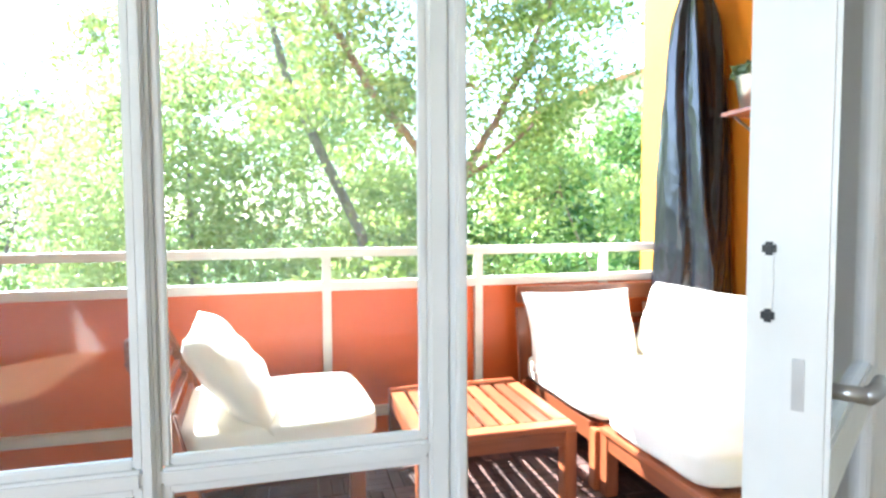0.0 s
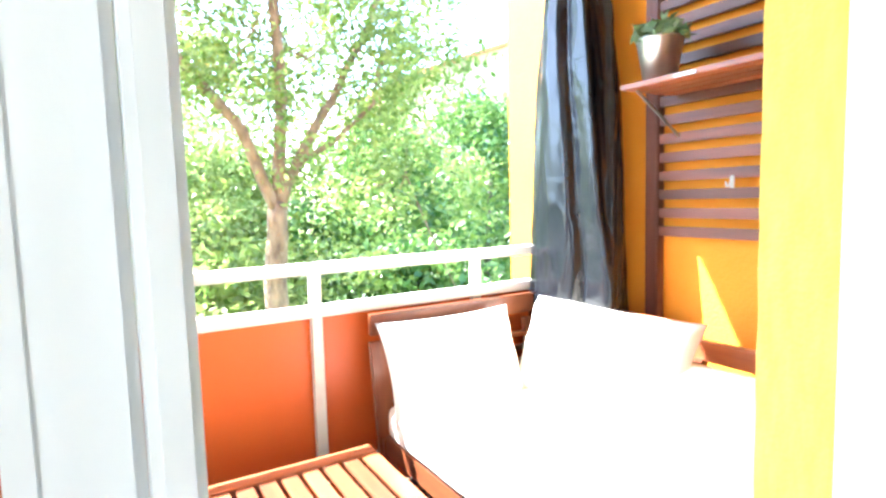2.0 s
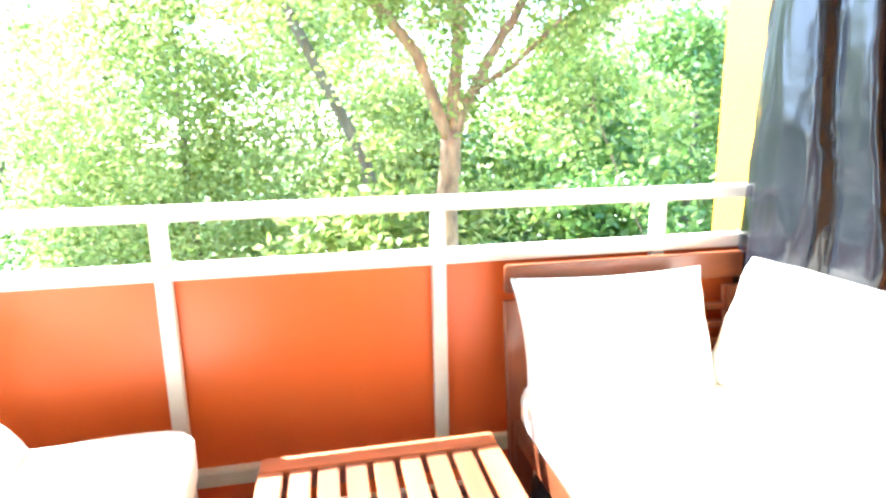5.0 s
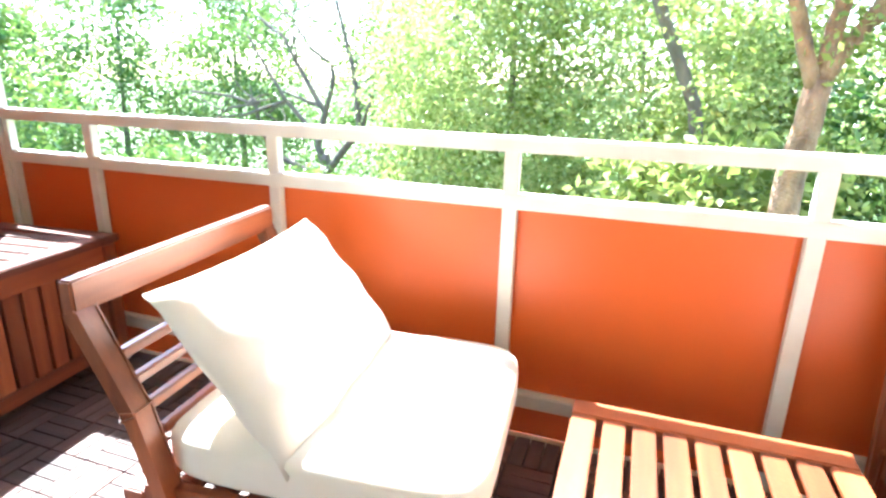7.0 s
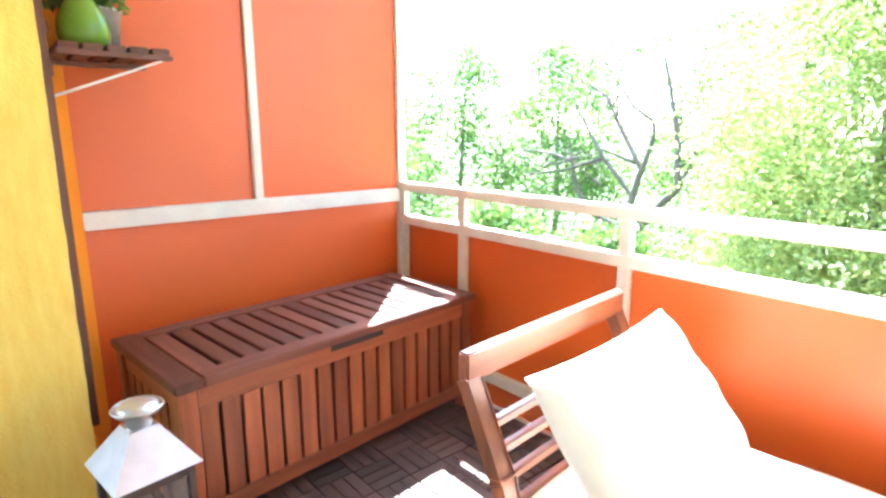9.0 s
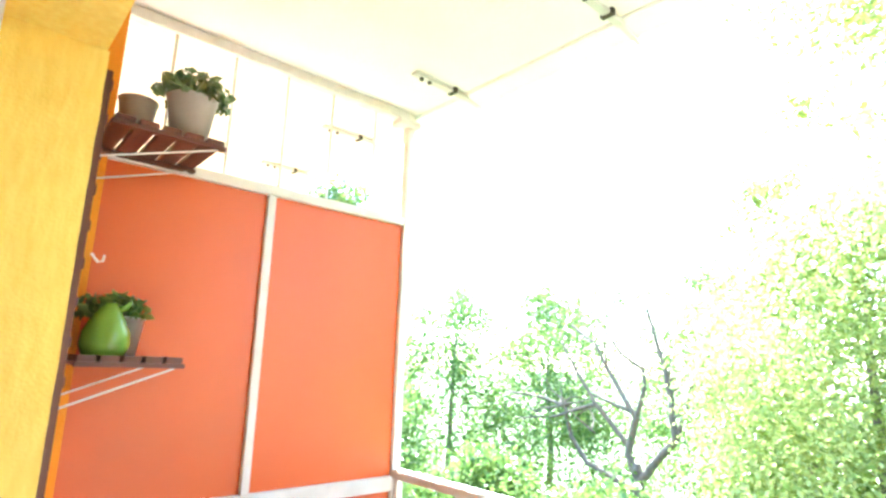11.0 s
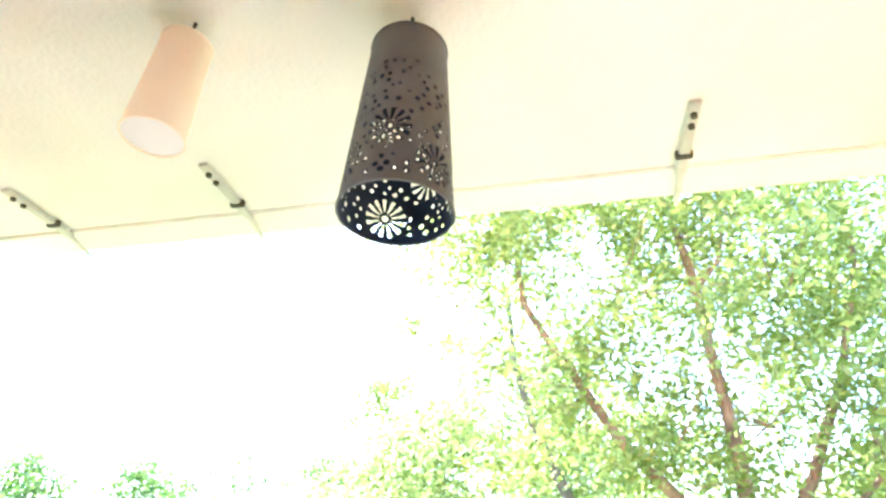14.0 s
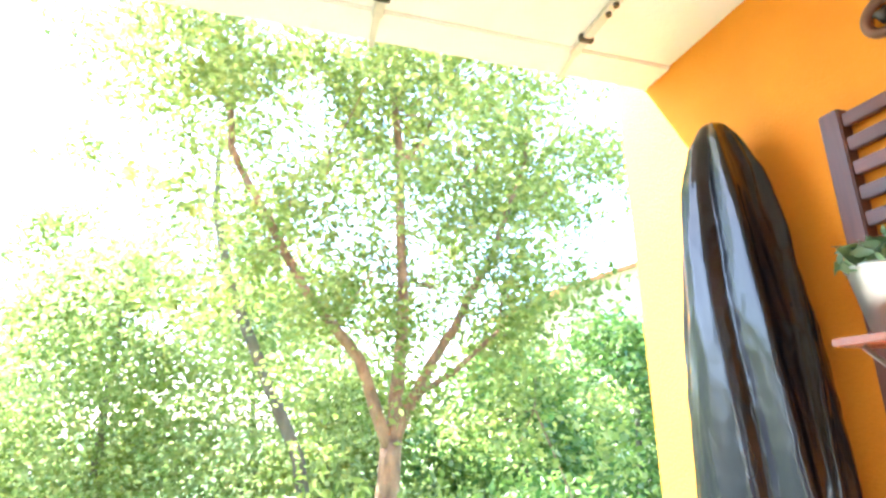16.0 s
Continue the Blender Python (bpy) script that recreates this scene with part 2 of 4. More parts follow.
def pillow(w, h, t, seed=0):
    """A scatter cushion standing in the x-z plane, t thick along y, with pulled-out corners and soft creases."""
    bm = bmesh.new()
    n = 22
    grid = {}
    for side in (1, -1):
        for i in range(n + 1):
            for j in range(n + 1):
                u, v = -1 + 2 * i / n, -1 + 2 * j / n
                rim = i in (0, n) or j in (0, n)
                if rim and side < 0:
                    grid[side, i, j] = grid[1, i, j]
                    continue
                x = u * w / 2 * (1 - 0.07 * (1 - abs(v) ** 2) * abs(u) ** 3)
                z = v * h / 2 * (1 - 0.07 * (1 - abs(u) ** 2) * abs(v) ** 3)
                y = t / 2 * ((1 - u ** 4) * (1 - v ** 4)) ** 0.6
                ang = math.atan2(v, u)
                crease = 0.007 * math.sin(ang * 9 + seed) * (u * u + v * v) * (1 - u ** 6) * (1 - v ** 6)
                y = side * (y + crease + 0.012 * noise.noise(Vector((u * 1.7 + seed, v * 1.7, side))) * (1 - u ** 4) * (1 - v ** 4))
                grid[side, i, j] = bm.verts.new((x, y, z))
    for side in (1, -1):
        for i in range(n):
            for j in range(n):
                q = [grid[side, i, j], grid[side, i + 1, j], grid[side, i + 1, j + 1], grid[side, i, j + 1]]
                bm.faces.new(q if side < 0 else q[::-1])
    return bm


def leaves_mesh(name, centres, size, material, rng, flat=0.0, slim=0.55):
    """Single leaves, each a folded diamond of its own, round the given centres."""
    n = len(centres)
    u = rng.normal(size=(n, 3))
    u[:, 2] *= 1 - flat
    u /= np.linalg.norm(u, axis=1)[:, None]
    w = rng.normal(size=(n, 3))
    v = np.cross(u, w)
    v /= np.linalg.norm(v, axis=1)[:, None]
    s = size * rng.uniform(0.6, 1.3, size=(n, 1))
    nrm = np.cross(u, v)
    verts = np.empty((n, 4, 3))
    verts[:, 0] = centres - u * s
    verts[:, 1] = centres + v * s * slim + nrm * s * 0.18
    verts[:, 2] = centres + u * s
    verts[:, 3] = centres - v * s * slim + nrm * s * 0.18
    me = bpy.data.meshes.new(name)
    me.vertices.add(n * 4)
    me.vertices.foreach_set("co", verts.reshape(-1))
    me.loops.add(n * 6)
    base = np.arange(n)[:, None] * 4
    me.loops.foreach_set("vertex_index", (base + np.array([[0, 1, 2, 0, 2, 3]])).reshape(-1))
    me.polygons.add(n * 2)
    me.polygons.foreach_set("loop_start", np.arange(n * 2) * 3)
    me.polygons.foreach_set("loop_total", np.full(n * 2, 3))
    me.update(calc_edges=True)
    me.validate()
    me.materials.append(material)
    return me


# ---- setting: slab, deck, walls, ceiling ----
FACADE, RAIL, WEST, EAST, TOP, EDGE = 1.205, 2.76, -1.9, 2.43, 2.905, 2.98


def painted(ob, material, test):
    ob.data.materials.append(material)
    for f in ob.data.polygons:
        if test(f):
            f.material_index = len(ob.data.materials) - 1


def structure(name, bm, material, label, category):
    return tagged(part(name, bm, material), label, category, kind="structure")


structure("balcony_slab", block(-7, 7, FACADE, 2.9, -0.22, -0.035, 0.006), CONC, "bare beige concrete balcony slab under the deck tiles", "slab")
structure("floor_room", block(-2.6, 2.8, -3.4, FACADE, -0.2, 0.0), PARQUET, "oak strip floor of the room behind the balcony", "floor")
structure("ceiling_balcony", block(-7, 7, FACADE, 2.80, TOP, TOP + 0.16), CEIL, "cream painted concrete balcony ceiling", "ceiling")
structure("ceiling_lip", block(-7, 7, 2.803, EDGE, TOP - 0.012, TOP + 0.163, 0.006), CEIL, "raised drip edge along the balcony ceiling", "ceiling")
structure("ceiling_room", block(-2.6, 2.8, -3.4, 0.895, 2.55, 2.7), PLASTER, "white plaster room ceiling", "ceiling")
structure("wall_room_south", block(-2.6, 2.8, -3.5, -3.4, 0, 2.55), PLASTER, "white plaster room wall", "wall")
# out-of-view opening, added to go with the room's fill lamp
bm = block(-2.7, -2.6, -3.4, -2.5, 0, 2.55)
block(-2.7, -2.6, -.9, 0.895, 0, 2.55, 0, bm)
block(-2.7, -2.6, -2.5, -.9, 0, .9, 0, bm)
block(-2.7, -2.6, -2.5, -.9, 2.3, 2.55, 0, bm)
structure("wall_room_west", bm, PLASTER, "white plaster room wall with an unseen opening added for the fill lamp", "wall")
structure("wall_room_east", block(2.8, 2.9, -3.4, 0.895, 0, 2.55), PLASTER, "white plaster room wall", "wall")
OPEN_L, OPEN_R, LINTEL = -1.47, 1.53, 2.47


def roughened(bm, cuts, amount):
    bmesh.ops.subdivide_edges(bm, edges=[e for e in bm.edges if e.calc_length() > 0.2], cuts=cuts, use_grid_fill=True)
    for v in bm.verts:
        k = noise.noise_vector(v.co * 14)
        v.co += Vector((k.x * amount, k.y * amount, 0))
    return bm


for nm, bm in (("wall_facade_west", block(-7, OPEN_L, 0.895, FACADE, -0.2, 5)), ("wall_facade_east", block(OPEN_R, EAST + 0.02, 0.895, FACADE, -0.2, 5)),
               ("wall_facade_lintel", block(OPEN_L, OPEN_R, 0.895, FACADE, LINTEL, 5))):
    w = structure(nm, bm, YELLOW, "rough yellow stucco house wall round the balcony door", "wall")
    painted(w, PLASTER, lambda f: f.normal.y < -0.5)
    painted(w, ORANGE, lambda f: f.normal.y > 0.5)
# uneven stucco arrises on both outer corners of the opening
for x, s in ((OPEN_L, -1), (OPEN_R, 1)):
    bm = roughened(block(x, x + s * 0.012, FACADE - 0.2, FACADE + 0.006, 0.03, LINTEL), 60, 0.003)
    structure("stucco_edge", bm, YELLOW, "uneven yellow stucco edge of the door opening", "trim")
structure("wall_east", block(EAST, EAST + 0.25, FACADE - 0.2, 3.18, -0.2, 5), ORANGE, "bright orange stucco side wall of the balcony", "wall")

structure("wall_nib", block(-1.94, -1.872, FACADE, 1.312, -.03, TOP), ORANGE, "narrow orange stucco wall nib beside the divider", "wall")

# ---- window and door frame ----
FR0, FR1 = 0.903, 0.935
win = thing("window_1", Matrix.Identity(4), "white painted fixed window with a mullion beside the balcony door", "window", kind="structure")
for nm, b in (("jamb", (OPEN_L, OPEN_L + .07, 0.03, LINTEL)), ("jamb", (1.455, OPEN_R - .002, 0.03, 2.395)), ("head", (OPEN_L + .07, 1.455, 2.40, LINTEL)),
              ("sill", (OPEN_L + .07, .414, 0.0, 0.09)), ("mullion", (-.112, -.083, 0.09, 2.40)), ("door_post", (.414, .4585, 0.03, 2.40)),
              ("rail", (OPEN_L + .07, -.112, .65, .684)), ("rail", (-.083, .414, .65, .684))):
    part(nm, block(b[0], b[1], FR0, FR1, b[2], b[3], 0.006), WHITE, win)
part("post_cover", block(.459, .482, .86, FR1, .03, 2.40, .005), WHITE, win)
part("seal", block(.4825, .4855, .9, .91, .04, 2.39), STEEL, win, "grey rubber seal")
part("bead", block(-.103, -.092, FR0 - .007, FR0, .09, 2.39, .002), WHITE, win)
part("jamb_lining", block(1.497, OPEN_R - .004, FR1, 1.055, .03, 2.395, .003), WHITE, win)
for x0, x1 in ((OPEN_L + .07, -.112), (-.083, .414)):
    for z0, z1 in ((.09, .65), (.684, 2.40)):
        fr = bmesh.new()
        for b in ((x0, x0 + .017, z0, z1), (x1 - .017, x1, z0, z1), (x0 + .017, x1 - .017, z0, z0 + .018), (x0 + .017, x1 - .017, z1 - .018, z1)):
            block(b[0], b[1], FR0 + .012, FR1 - .004, b[2], b[3], 0.003, fr)
        sash = part("sash", fr, WHITE, win)
        g = part("pane", block(x0 + .012, x1 - .012, .921, .925, z0 + .012, z1 - .012), GLASS, sash, "clear window pane")
        g.visible_shadow = False
structure("door_sill", block(.49, 1.455, .895, 1.03, 0.0, 0.03, 0.008), WHITE, "low white door threshold", "threshold")

leaf = thing("door_1", pose(1.47, .93, 0.04, 0, 0, 180 + 33.45), "white glazed balcony door standing half open into the room", "door", kind="structure")
LW, LT = 0.859, 0.088
for nm, b in (("stile", (0, .11, 0, 2.33)), ("stile", (LW - .11, LW, 0, 2.33)), ("top_rail", (.11, LW - .11, 2.21, 2.33)), ("bottom_rail", (.11, LW - .11, 0, .2)), ("middle_rail", (.11, LW - .11, .66, .76))):
    part(nm, block(b[0], b[1], 0, LT, b[2], b[3], 0.006), WHITE, leaf)
part("rebate", block(LW, LW + .016, .045, LT + .014, 0, 2.33, 0.006), WHITE, leaf)
for z0, z1 in ((.2, .66), (.76, 2.21)):
    g = part("pane", block(.105, LW - .105, .02, .024, z0 - .005, z1 + .005), GLASS, leaf)
    g.visible_shadow = False
    g = part("pane", block(.105, LW - .105, .064, .068, z0 - .005, z1 + .005), GLASS, leaf)
    g.visible_shadow = False
part("bolt_plate", block(LW - .002, LW + .004, .02, .034, .969, 1.04), WHITE, leaf)
for z in (.96, 1.049):
    part("roller", block(LW - .004, LW + .008, .02, .036, z - .009, z + .009, .004), BLACK, leaf, "black roller bolt")
part("latch_plate", block(LW + .01, LW + .018, .06, .074, .843, .91, .001), STEEL, leaf)
hb = tube([(LW - .05, LT, .86), (LW - .05, LT + .045, .86)], [.011, .011], 12)
tube([(LW - .05, LT + .045, .86), (LW - .09, LT + .052, .86), (LW - .17, LT + .05, .855)], [.012, .011, .009], 12, hb)
part("handle", hb, STEEL, leaf, "grey lever handle", True)
part("handle_plate", block(LW - .068, LW - .032, LT, LT + .006, .78, .94, .004), STEEL, leaf)

# ---- railing ----
rail = thing("balcony_railing", pose(0, RAIL, 0), "white metal balcony railing with red laminate infill panels", "railing", kind="structure")
XL, XR = WEST + 0.01, EAST
part("top_rail", block(XL, XR, -.02, .035, .94, .985, .006), ALU, rail)
part("lower_rail", block(XL, XR, -.015, .03, .766, .814, .005), ALU, rail)
part("bottom_rail", block(XL, XR, -.012, .028, .088, .14, .004), ALU, rail)
POSTS = (-1.862, -1.405, -.545, .305, 1.128, 1.9, 2.395)
for x in POSTS:
    wd = .028 if x < -1.8 else .045
    part("post", block(x - wd / 2, x + wd / 2, -.01, .022, -.03, .766, .003), ALU, rail)
    part("post", block(x - wd / 2, x + wd / 2, -.012, .024, .814, .94, .003), ALU, rail)
for x0, x1 in zip(POSTS, POSTS[1:]):
    part("panel", block(x0 - .01, x1 + .01, .023, .031, .13, .775), RED, rail, "red laminate panel")

part("kick_board", block(XL, XR, .024, .034, -.03, .08), RED, rail, "dark red kick board")

# ---- privacy divider ----
div = thing("privacy_divider", pose(WEST, 0, 0), "tall red laminate privacy divider in a pale metal frame", "divider", kind="structure")
part("front_post", block(-.03, .02, RAIL - .02, RAIL + .03, -.03, TOP, .004), ALU, div)
part("middle_rail", block(-.02, .024, 1.314, RAIL - .02, .885, .953, .004), ALU, div)
part("top_rail", block(-.02, .024, 1.314, RAIL - .02, 2.245, 2.29, .004), ALU, div)
part("middle_post", block(-.02, .02, 1.966, 2.004, .953, 2.245, .004), ALU, div)
part("ceiling_beam", block(-.03, .03, 1.314, RAIL - .02, TOP - .05, TOP - .002, .004), BRACKET, div)
part("panel", block(-.012, -.004, 1.313, RAIL, .06, .9), RED, div, "red laminate panel")
for y0, y1 in ((1.313, 1.98), (1.99, RAIL)):
    part("panel", block(-.012, -.004, y0, y1, .94, 2.255), RED, div, "red laminate panel")
for y in (1.5, 1.76, 2.017, 2.267, 2.53):
    part("rod", tube([(0, y, 2.28), (0, y, TOP - .04)], [.006, .006], 8), BRACKET, div)
part("end_fitting", block(-.04, .045, RAIL - .09, RAIL + .05, TOP - .085, TOP - .05, .004), BRACKET, div)


# ---- ceiling brackets ----
def bracket():
    b = thing("ceiling_bracket", pose(-1.49, 2.465, TOP), "bare metal screen bracket bolted under the ceiling edge", "bracket", "brackets along the ceiling edge")
    part("arm", bar((0, 0, -.012), (0, .36, -.02), .04, .016, .004), BRACKET, b)
    part("tip", bar((0, .34, -.02), (0, .50, -.05), .024, .012, .004), BRACKET, b)
    part("clamp", block(-.029, .029, .245, .268, -.032, -.002, .003), DARKMETAL, b)
    for y in (.05, .1):
        part("bolt", turned([(0.001, -.034), (.011, -.034), (.011, -.018), (.001, -.018)], 10, None, (0, y, 0)), DARKMETAL, b)
    return b


first = bracket()
for x in (-3.25, -2.37, -.58, .29, 1.16, 1.975):
    copy_thing(first, pose(x, 2.465, TOP, 0, 0, 0))


# ---- storage chest ----
def storage_chest():
    L, D, H = 1.31, .565, .535
    c = thing("storage_chest", pose(-1.4375, 1.996, 0, 0, 0, 6), "reddish-brown slatted wooden storage chest against the divider", "chest")
    x0, x1, y0, y1 = -D / 2, D / 2, -L / 2, L / 2
    lid = part("lid", block(x0, x1, y0, y0 + .085, H - .03, H, .004), DARK[0], c, "slatted wooden lid")
    part("end_board", block(x0, x1, y1 - .085, y1, H - .03, H, .004), DARK[0], lid)
    part("edge_board", block(x1 - .075, x1, y0 + .087, y1 - .087, H - .03, H, .004), DARK[1], lid)
    part("edge_board", block(x0, x0 + .075, y0 + .087, y1 - .087, H - .03, H, .004), DARK[1], lid)
    n = 15
    pitch = (L - .174) / n
    for i in range(n):
        a = y0 + .087 + i * pitch
        part("slat", block(x0 + .07, x1 - .07, a + (.013 if i else .006), a + pitch, H - .028, H - .004, .003), DARK[0], lid)
    # one solid black block fills the chest behind boards and lid slats
    body = part("body", block(x0 + .04, x1 - .045, y0 + .04, y1 - .04, .07, H - .04), BLACK, c, "solid black core behind the boards")
    for sx in (x0 + .012, x1 - .067):
        for sy in (y0 + .012, y1 - .067):
            part("leg", block(sx, sx + .055, sy, sy + .055, 0, H - .032, .004), WOOD[2], c)
    for sx in (x0 + .02, x1 - .045):
        part("top_board", block(sx, sx + .025, y0 + .067, y1 - .067, H - .1, H - .032, .003), WOOD[1], c)
        part("bottom_board", block(sx, sx + .025, y0 + .067, y1 - .067, .06, .115, .003), WOOD[1], c)
        m = 17
        pt = (L - .134) / m
        for i in range(m):
            a = y0 + .067 + i * pt
            part("board", block(sx + .003, sx + .02, a + .006, a + pt - .006, .115, H - .1, .002), WOOD[2], c)
    for sy in (y0 + .02, y1 - .045):
        part("top_board", block(x0 + .067, x1 - .067, sy, sy + .025, H - .1, H - .032, .003), WOOD[0], c)
        part("bottom_board", block(x0 + .067, x1 - .067, sy, sy + .025, .06, .115, .003), WOOD[0], c)
        m = 6
        pt = (D - .134) / m
        for i in range(m):
            a = x0 + .067 + i * pt
            part("board", block(a + .006, a + pt - .006, sy + .003, sy + .02, .115, H - .1, .002), WOOD[2], c)
    # no hole is cut: a black strip paints the slot's shade
    part("hand_slot_shade", block(x1 - .022, x1 - .0185, -.11, .13, H - .058, H - .034), BLACK, c, "hand slot under the lid, its shade drawn as a black strip")


storage_chest()


# ---- lounge seats ----
def seat_base(c, w, d, seat=.275):
    """Frame, legs and slats of a low seat; x runs to its front, y across."""
    for sx in (-d / 2, d / 2 - .055):
        for sy in (-w / 2, w / 2 - .055):
            part("leg", block(sx, sx + .055, sy, sy + .055, 0, seat - .02, .004), WOOD[2], c)
    for sy in (-w / 2 + .004, w / 2 - .034):
        part("side_board", block(-d / 2 + .055, d / 2 - .055, sy, sy + .03, seat - .085, seat, .003), WOOD[0], c)
    part("front_board", block(d / 2 - .05, d / 2 + .004, -w / 2, w / 2, seat - .02, seat, .003), WOOD[1], c)
    part("front_board", block(d / 2 - .034, d / 2 - .004, -w / 2 + .055, w / 2 - .055, seat - .085, seat - .02, .003), WOOD[1], c)
    part("rear_board", block(-d / 2 + .004, -d / 2 + .034, -w / 2 + .055, w / 2 - .055, seat - .085, seat, .003), WOOD[1], c)
    n = 8
    for i in range(n):
        x = -d / 2 + .06 + (d - .13) * i / (n - 1)
        part("seat_slat", block(x - .028, x + .028, -w / 2 + .036, w / 2 - .036, seat - .02, seat - .002, .002), WOOD[1], c)


def backrest(c, w, foot, top, lean, seat=.275, thick=.032):
    """A leaning slatted back across y, its foot at x = foot, its top at height top, leaning back by lean."""
    b = part("backrest", bar((foot - lean, -w / 2, top - .037), (foot - lean, w / 2, top - .037), thick, .074, .005), WOOD[1], c, "slatted wooden backrest")
    for s in (-1, 1):
        y = s * (w / 2 - .027)
        part("stile", bar((foot - lean * .45, y, seat + .18), (foot - lean, y, top - .072), .052, thick - .003, .004, (1, 0, 0)), WOOD[2], b)
        part("stile", bar((foot + .02, y, .06), (foot - lean * .45, y, seat + .19), .052, thick - .004, .004, (1, 0, 0)), WOOD[2], b)
    for i in range(5):
        k = .12 + .16 * i
        z = seat + .02 + (top - .12 - seat) * k
        x = foot - lean * (.1 + .9 * k)
        part("slat", block(x - .011, x + .011, -w / 2 + .066, w / 2 - .066, z - .012, z + .012, .003), WOOD[1], b)


def soft(name, bm, c, m, label):
    ob = part(name, bm, CLOTH, None, "", True)
    ob.matrix_world = m
    return tagged(ob, label, "cushion")


def lounge_chair():
    m = pose(.0, 2.225, 0, 0, 0, 5)
    c = thing("lounge_chair", m, "low reddish wooden lounge chair with a slatted back", "chair", "wooden balcony lounge set")
    seat_base(c, .70, .74)
    backrest(c, .745, -.215, .745, .19)
    soft("seat_cushion", padded(.74, .67, .125, 7, .12, 10, 3), c, m @ pose(.07, 0, .34), "cream canvas seat cushion on the lounge chair")
    soft("scatter_cushion", pillow(.67, .47, .17, 1.0), c, m @ pose(-.105, -.01, .54, 0, 0, 90) @ pose(0, 0, 0, -38, 0, 0),
         "cream canvas cushion leaning on the lounge chair back")


lounge_chair()


def corner_sofa():
    m = pose(1.78, 2.265, 0)
    c = thing("corner_seat", m, "low wooden corner seat with slatted backs on two sides", "sofa", "wooden balcony lounge set")
    seat_base(c, .80, .88)
    turn = part("back_rail_side", bar((-.45, .44, .715), (.41, .44, .715), .032, .09, .005), WOOD[0], c, "slatted wooden backrest beside the railing")
    for x in (-.415, .385):
        part("stile", bar((x, .365, .06), (x, .435, .64), .068, .028, .004, (0, 1, 0)), WOOD[2], turn)
    for i in range(5):
        z = .32 + .062 * i
        part("slat", block(-.385, .355, .385 + i * .01, .407 + i * .01, z - .012, z + .012, .003), WOOD[0], turn)
    b2 = part("back_wall_side", bar((.46, -.40, .70), (.46, .38, .70), .032, .09, .005), WOOD[1], c, "slatted wooden backrest beside the wall")
    for y in (-.365, .345):
        part("stile", bar((.365, y, .06), (.435, y, .64), .068, .028, .004, (1, 0, 0)), WOOD[2], b2)
    for i in range(5):
        z = .32 + .062 * i
        part("slat", block(.385 + i * .01, .407 + i * .01, -.33, .31, z - .012, z + .012, .003), WOOD[1], b2)
    soft("seat_cushion", padded(.87, .80, .125, 8, .1, 10, 5), c, m @ pose(-.015, -.02, .34), "cream canvas seat cushion on the corner seat")
    soft("scatter_cushion", pillow(.65, .42, .16, 2.2), c, m @ pose(-.135, .275, .545, -22, 0, 0), "cream canvas cushion leaning on the railing side of the corner seat")
    soft("scatter_cushion", pillow(.86, .45, .18, 4.1), c, m @ pose(.262, -.12, .575, 0, 0, -90) @ pose(0, 0, 0, -20, 0, 0), "cream canvas cushion leaning on the wall side of the corner seat")


corner_sofa()


def straight_seat():
    m = pose(1.775, 1.545, 0, 0, 0, 180)
    c = thing("straight_seat", m, "low wooden one-seat section with a slatted back", "sofa", "wooden balcony lounge set")
    seat_base(c, .62, .84)
    backrest(c, .62, -.36, .70, .10)
    soft("seat_cushion", padded(.82, .62, .125, 8, .1, 10, 8), c, m @ pose(.01, 0, .34), "cream canvas seat cushion on the one-seat section")
    soft("scatter_cushion", pillow(.62, .47, .18, 6.3), c, m @ pose(-.20, .0, .50, 0, 0, 90) @ pose(0, 0, 0, -58, 0, 0), "cream canvas cushion slumped on the one-seat section")


straight_seat()


def low_table():
    W, D, H = .645, .69, .32
    c = thing("low_table", pose(.898, 2.14, 0), "low reddish wooden slatted table between the seats", "table", "wooden balcony lounge set")
    for sx in (-W / 2, W / 2 - .055):
        for sy in (-D / 2, D / 2 - .055):
            part("leg", block(sx, sx + .055, sy, sy + .055, 0, H - .024, .004), WOOD[2], c)
    for sy in (-D / 2 + .006, D / 2 - .034):
        part("apron", block(-W / 2 + .055, W / 2 - .055, sy, sy + .028, H - .085, H - .025, .003), WOOD[0], c)
    for sx in (-W / 2 + .006, W / 2 - .034):
        part("apron", block(sx, sx + .028, -D / 2 + .055, D / 2 - .055, H - .085, H - .025, .003), WOOD[1], c)
    top = part("tabletop", block(-W / 2, W / 2, D / 2 - .072, D / 2, H - .024, H, .004), WOOD[0], c, "slatted tabletop")
    part("end_board", block(-W / 2, W / 2, -D / 2, -D / 2 + .072, H - .024, H, .004), WOOD[0], top)
    n = 9
    pt = W / n
    for i in range(n):
        x = -W / 2 + i * pt
        part("slat", block(x + (.0085 if i else 0), x + pt - (.0085 if i < n - 1 else 0), -D / 2 + .074, D / 2 - .074, H - .016, H - .001, .003), WOOD[1], top)


low_table()


# ---- plants and pots ----
def bush(name, at, radius, n, size, material, seed, parent, squash=0.7, slim=.5):
    rng = np.random.default_rng(seed)
    d = rng.normal(size=(n, 3))
    d /= np.linalg.norm(d, axis=1)[:, None]
    d[:, 2] = np.abs(d[:, 2]) * squash
    r = radius * rng.uniform(.35, 1.05, size=(n, 1))
    me = leaves_mesh(name, np.array(at) + d * r, size, material, rng, 0.0, slim)
    ob = new(name, me)
    ob.parent = parent
    return ob


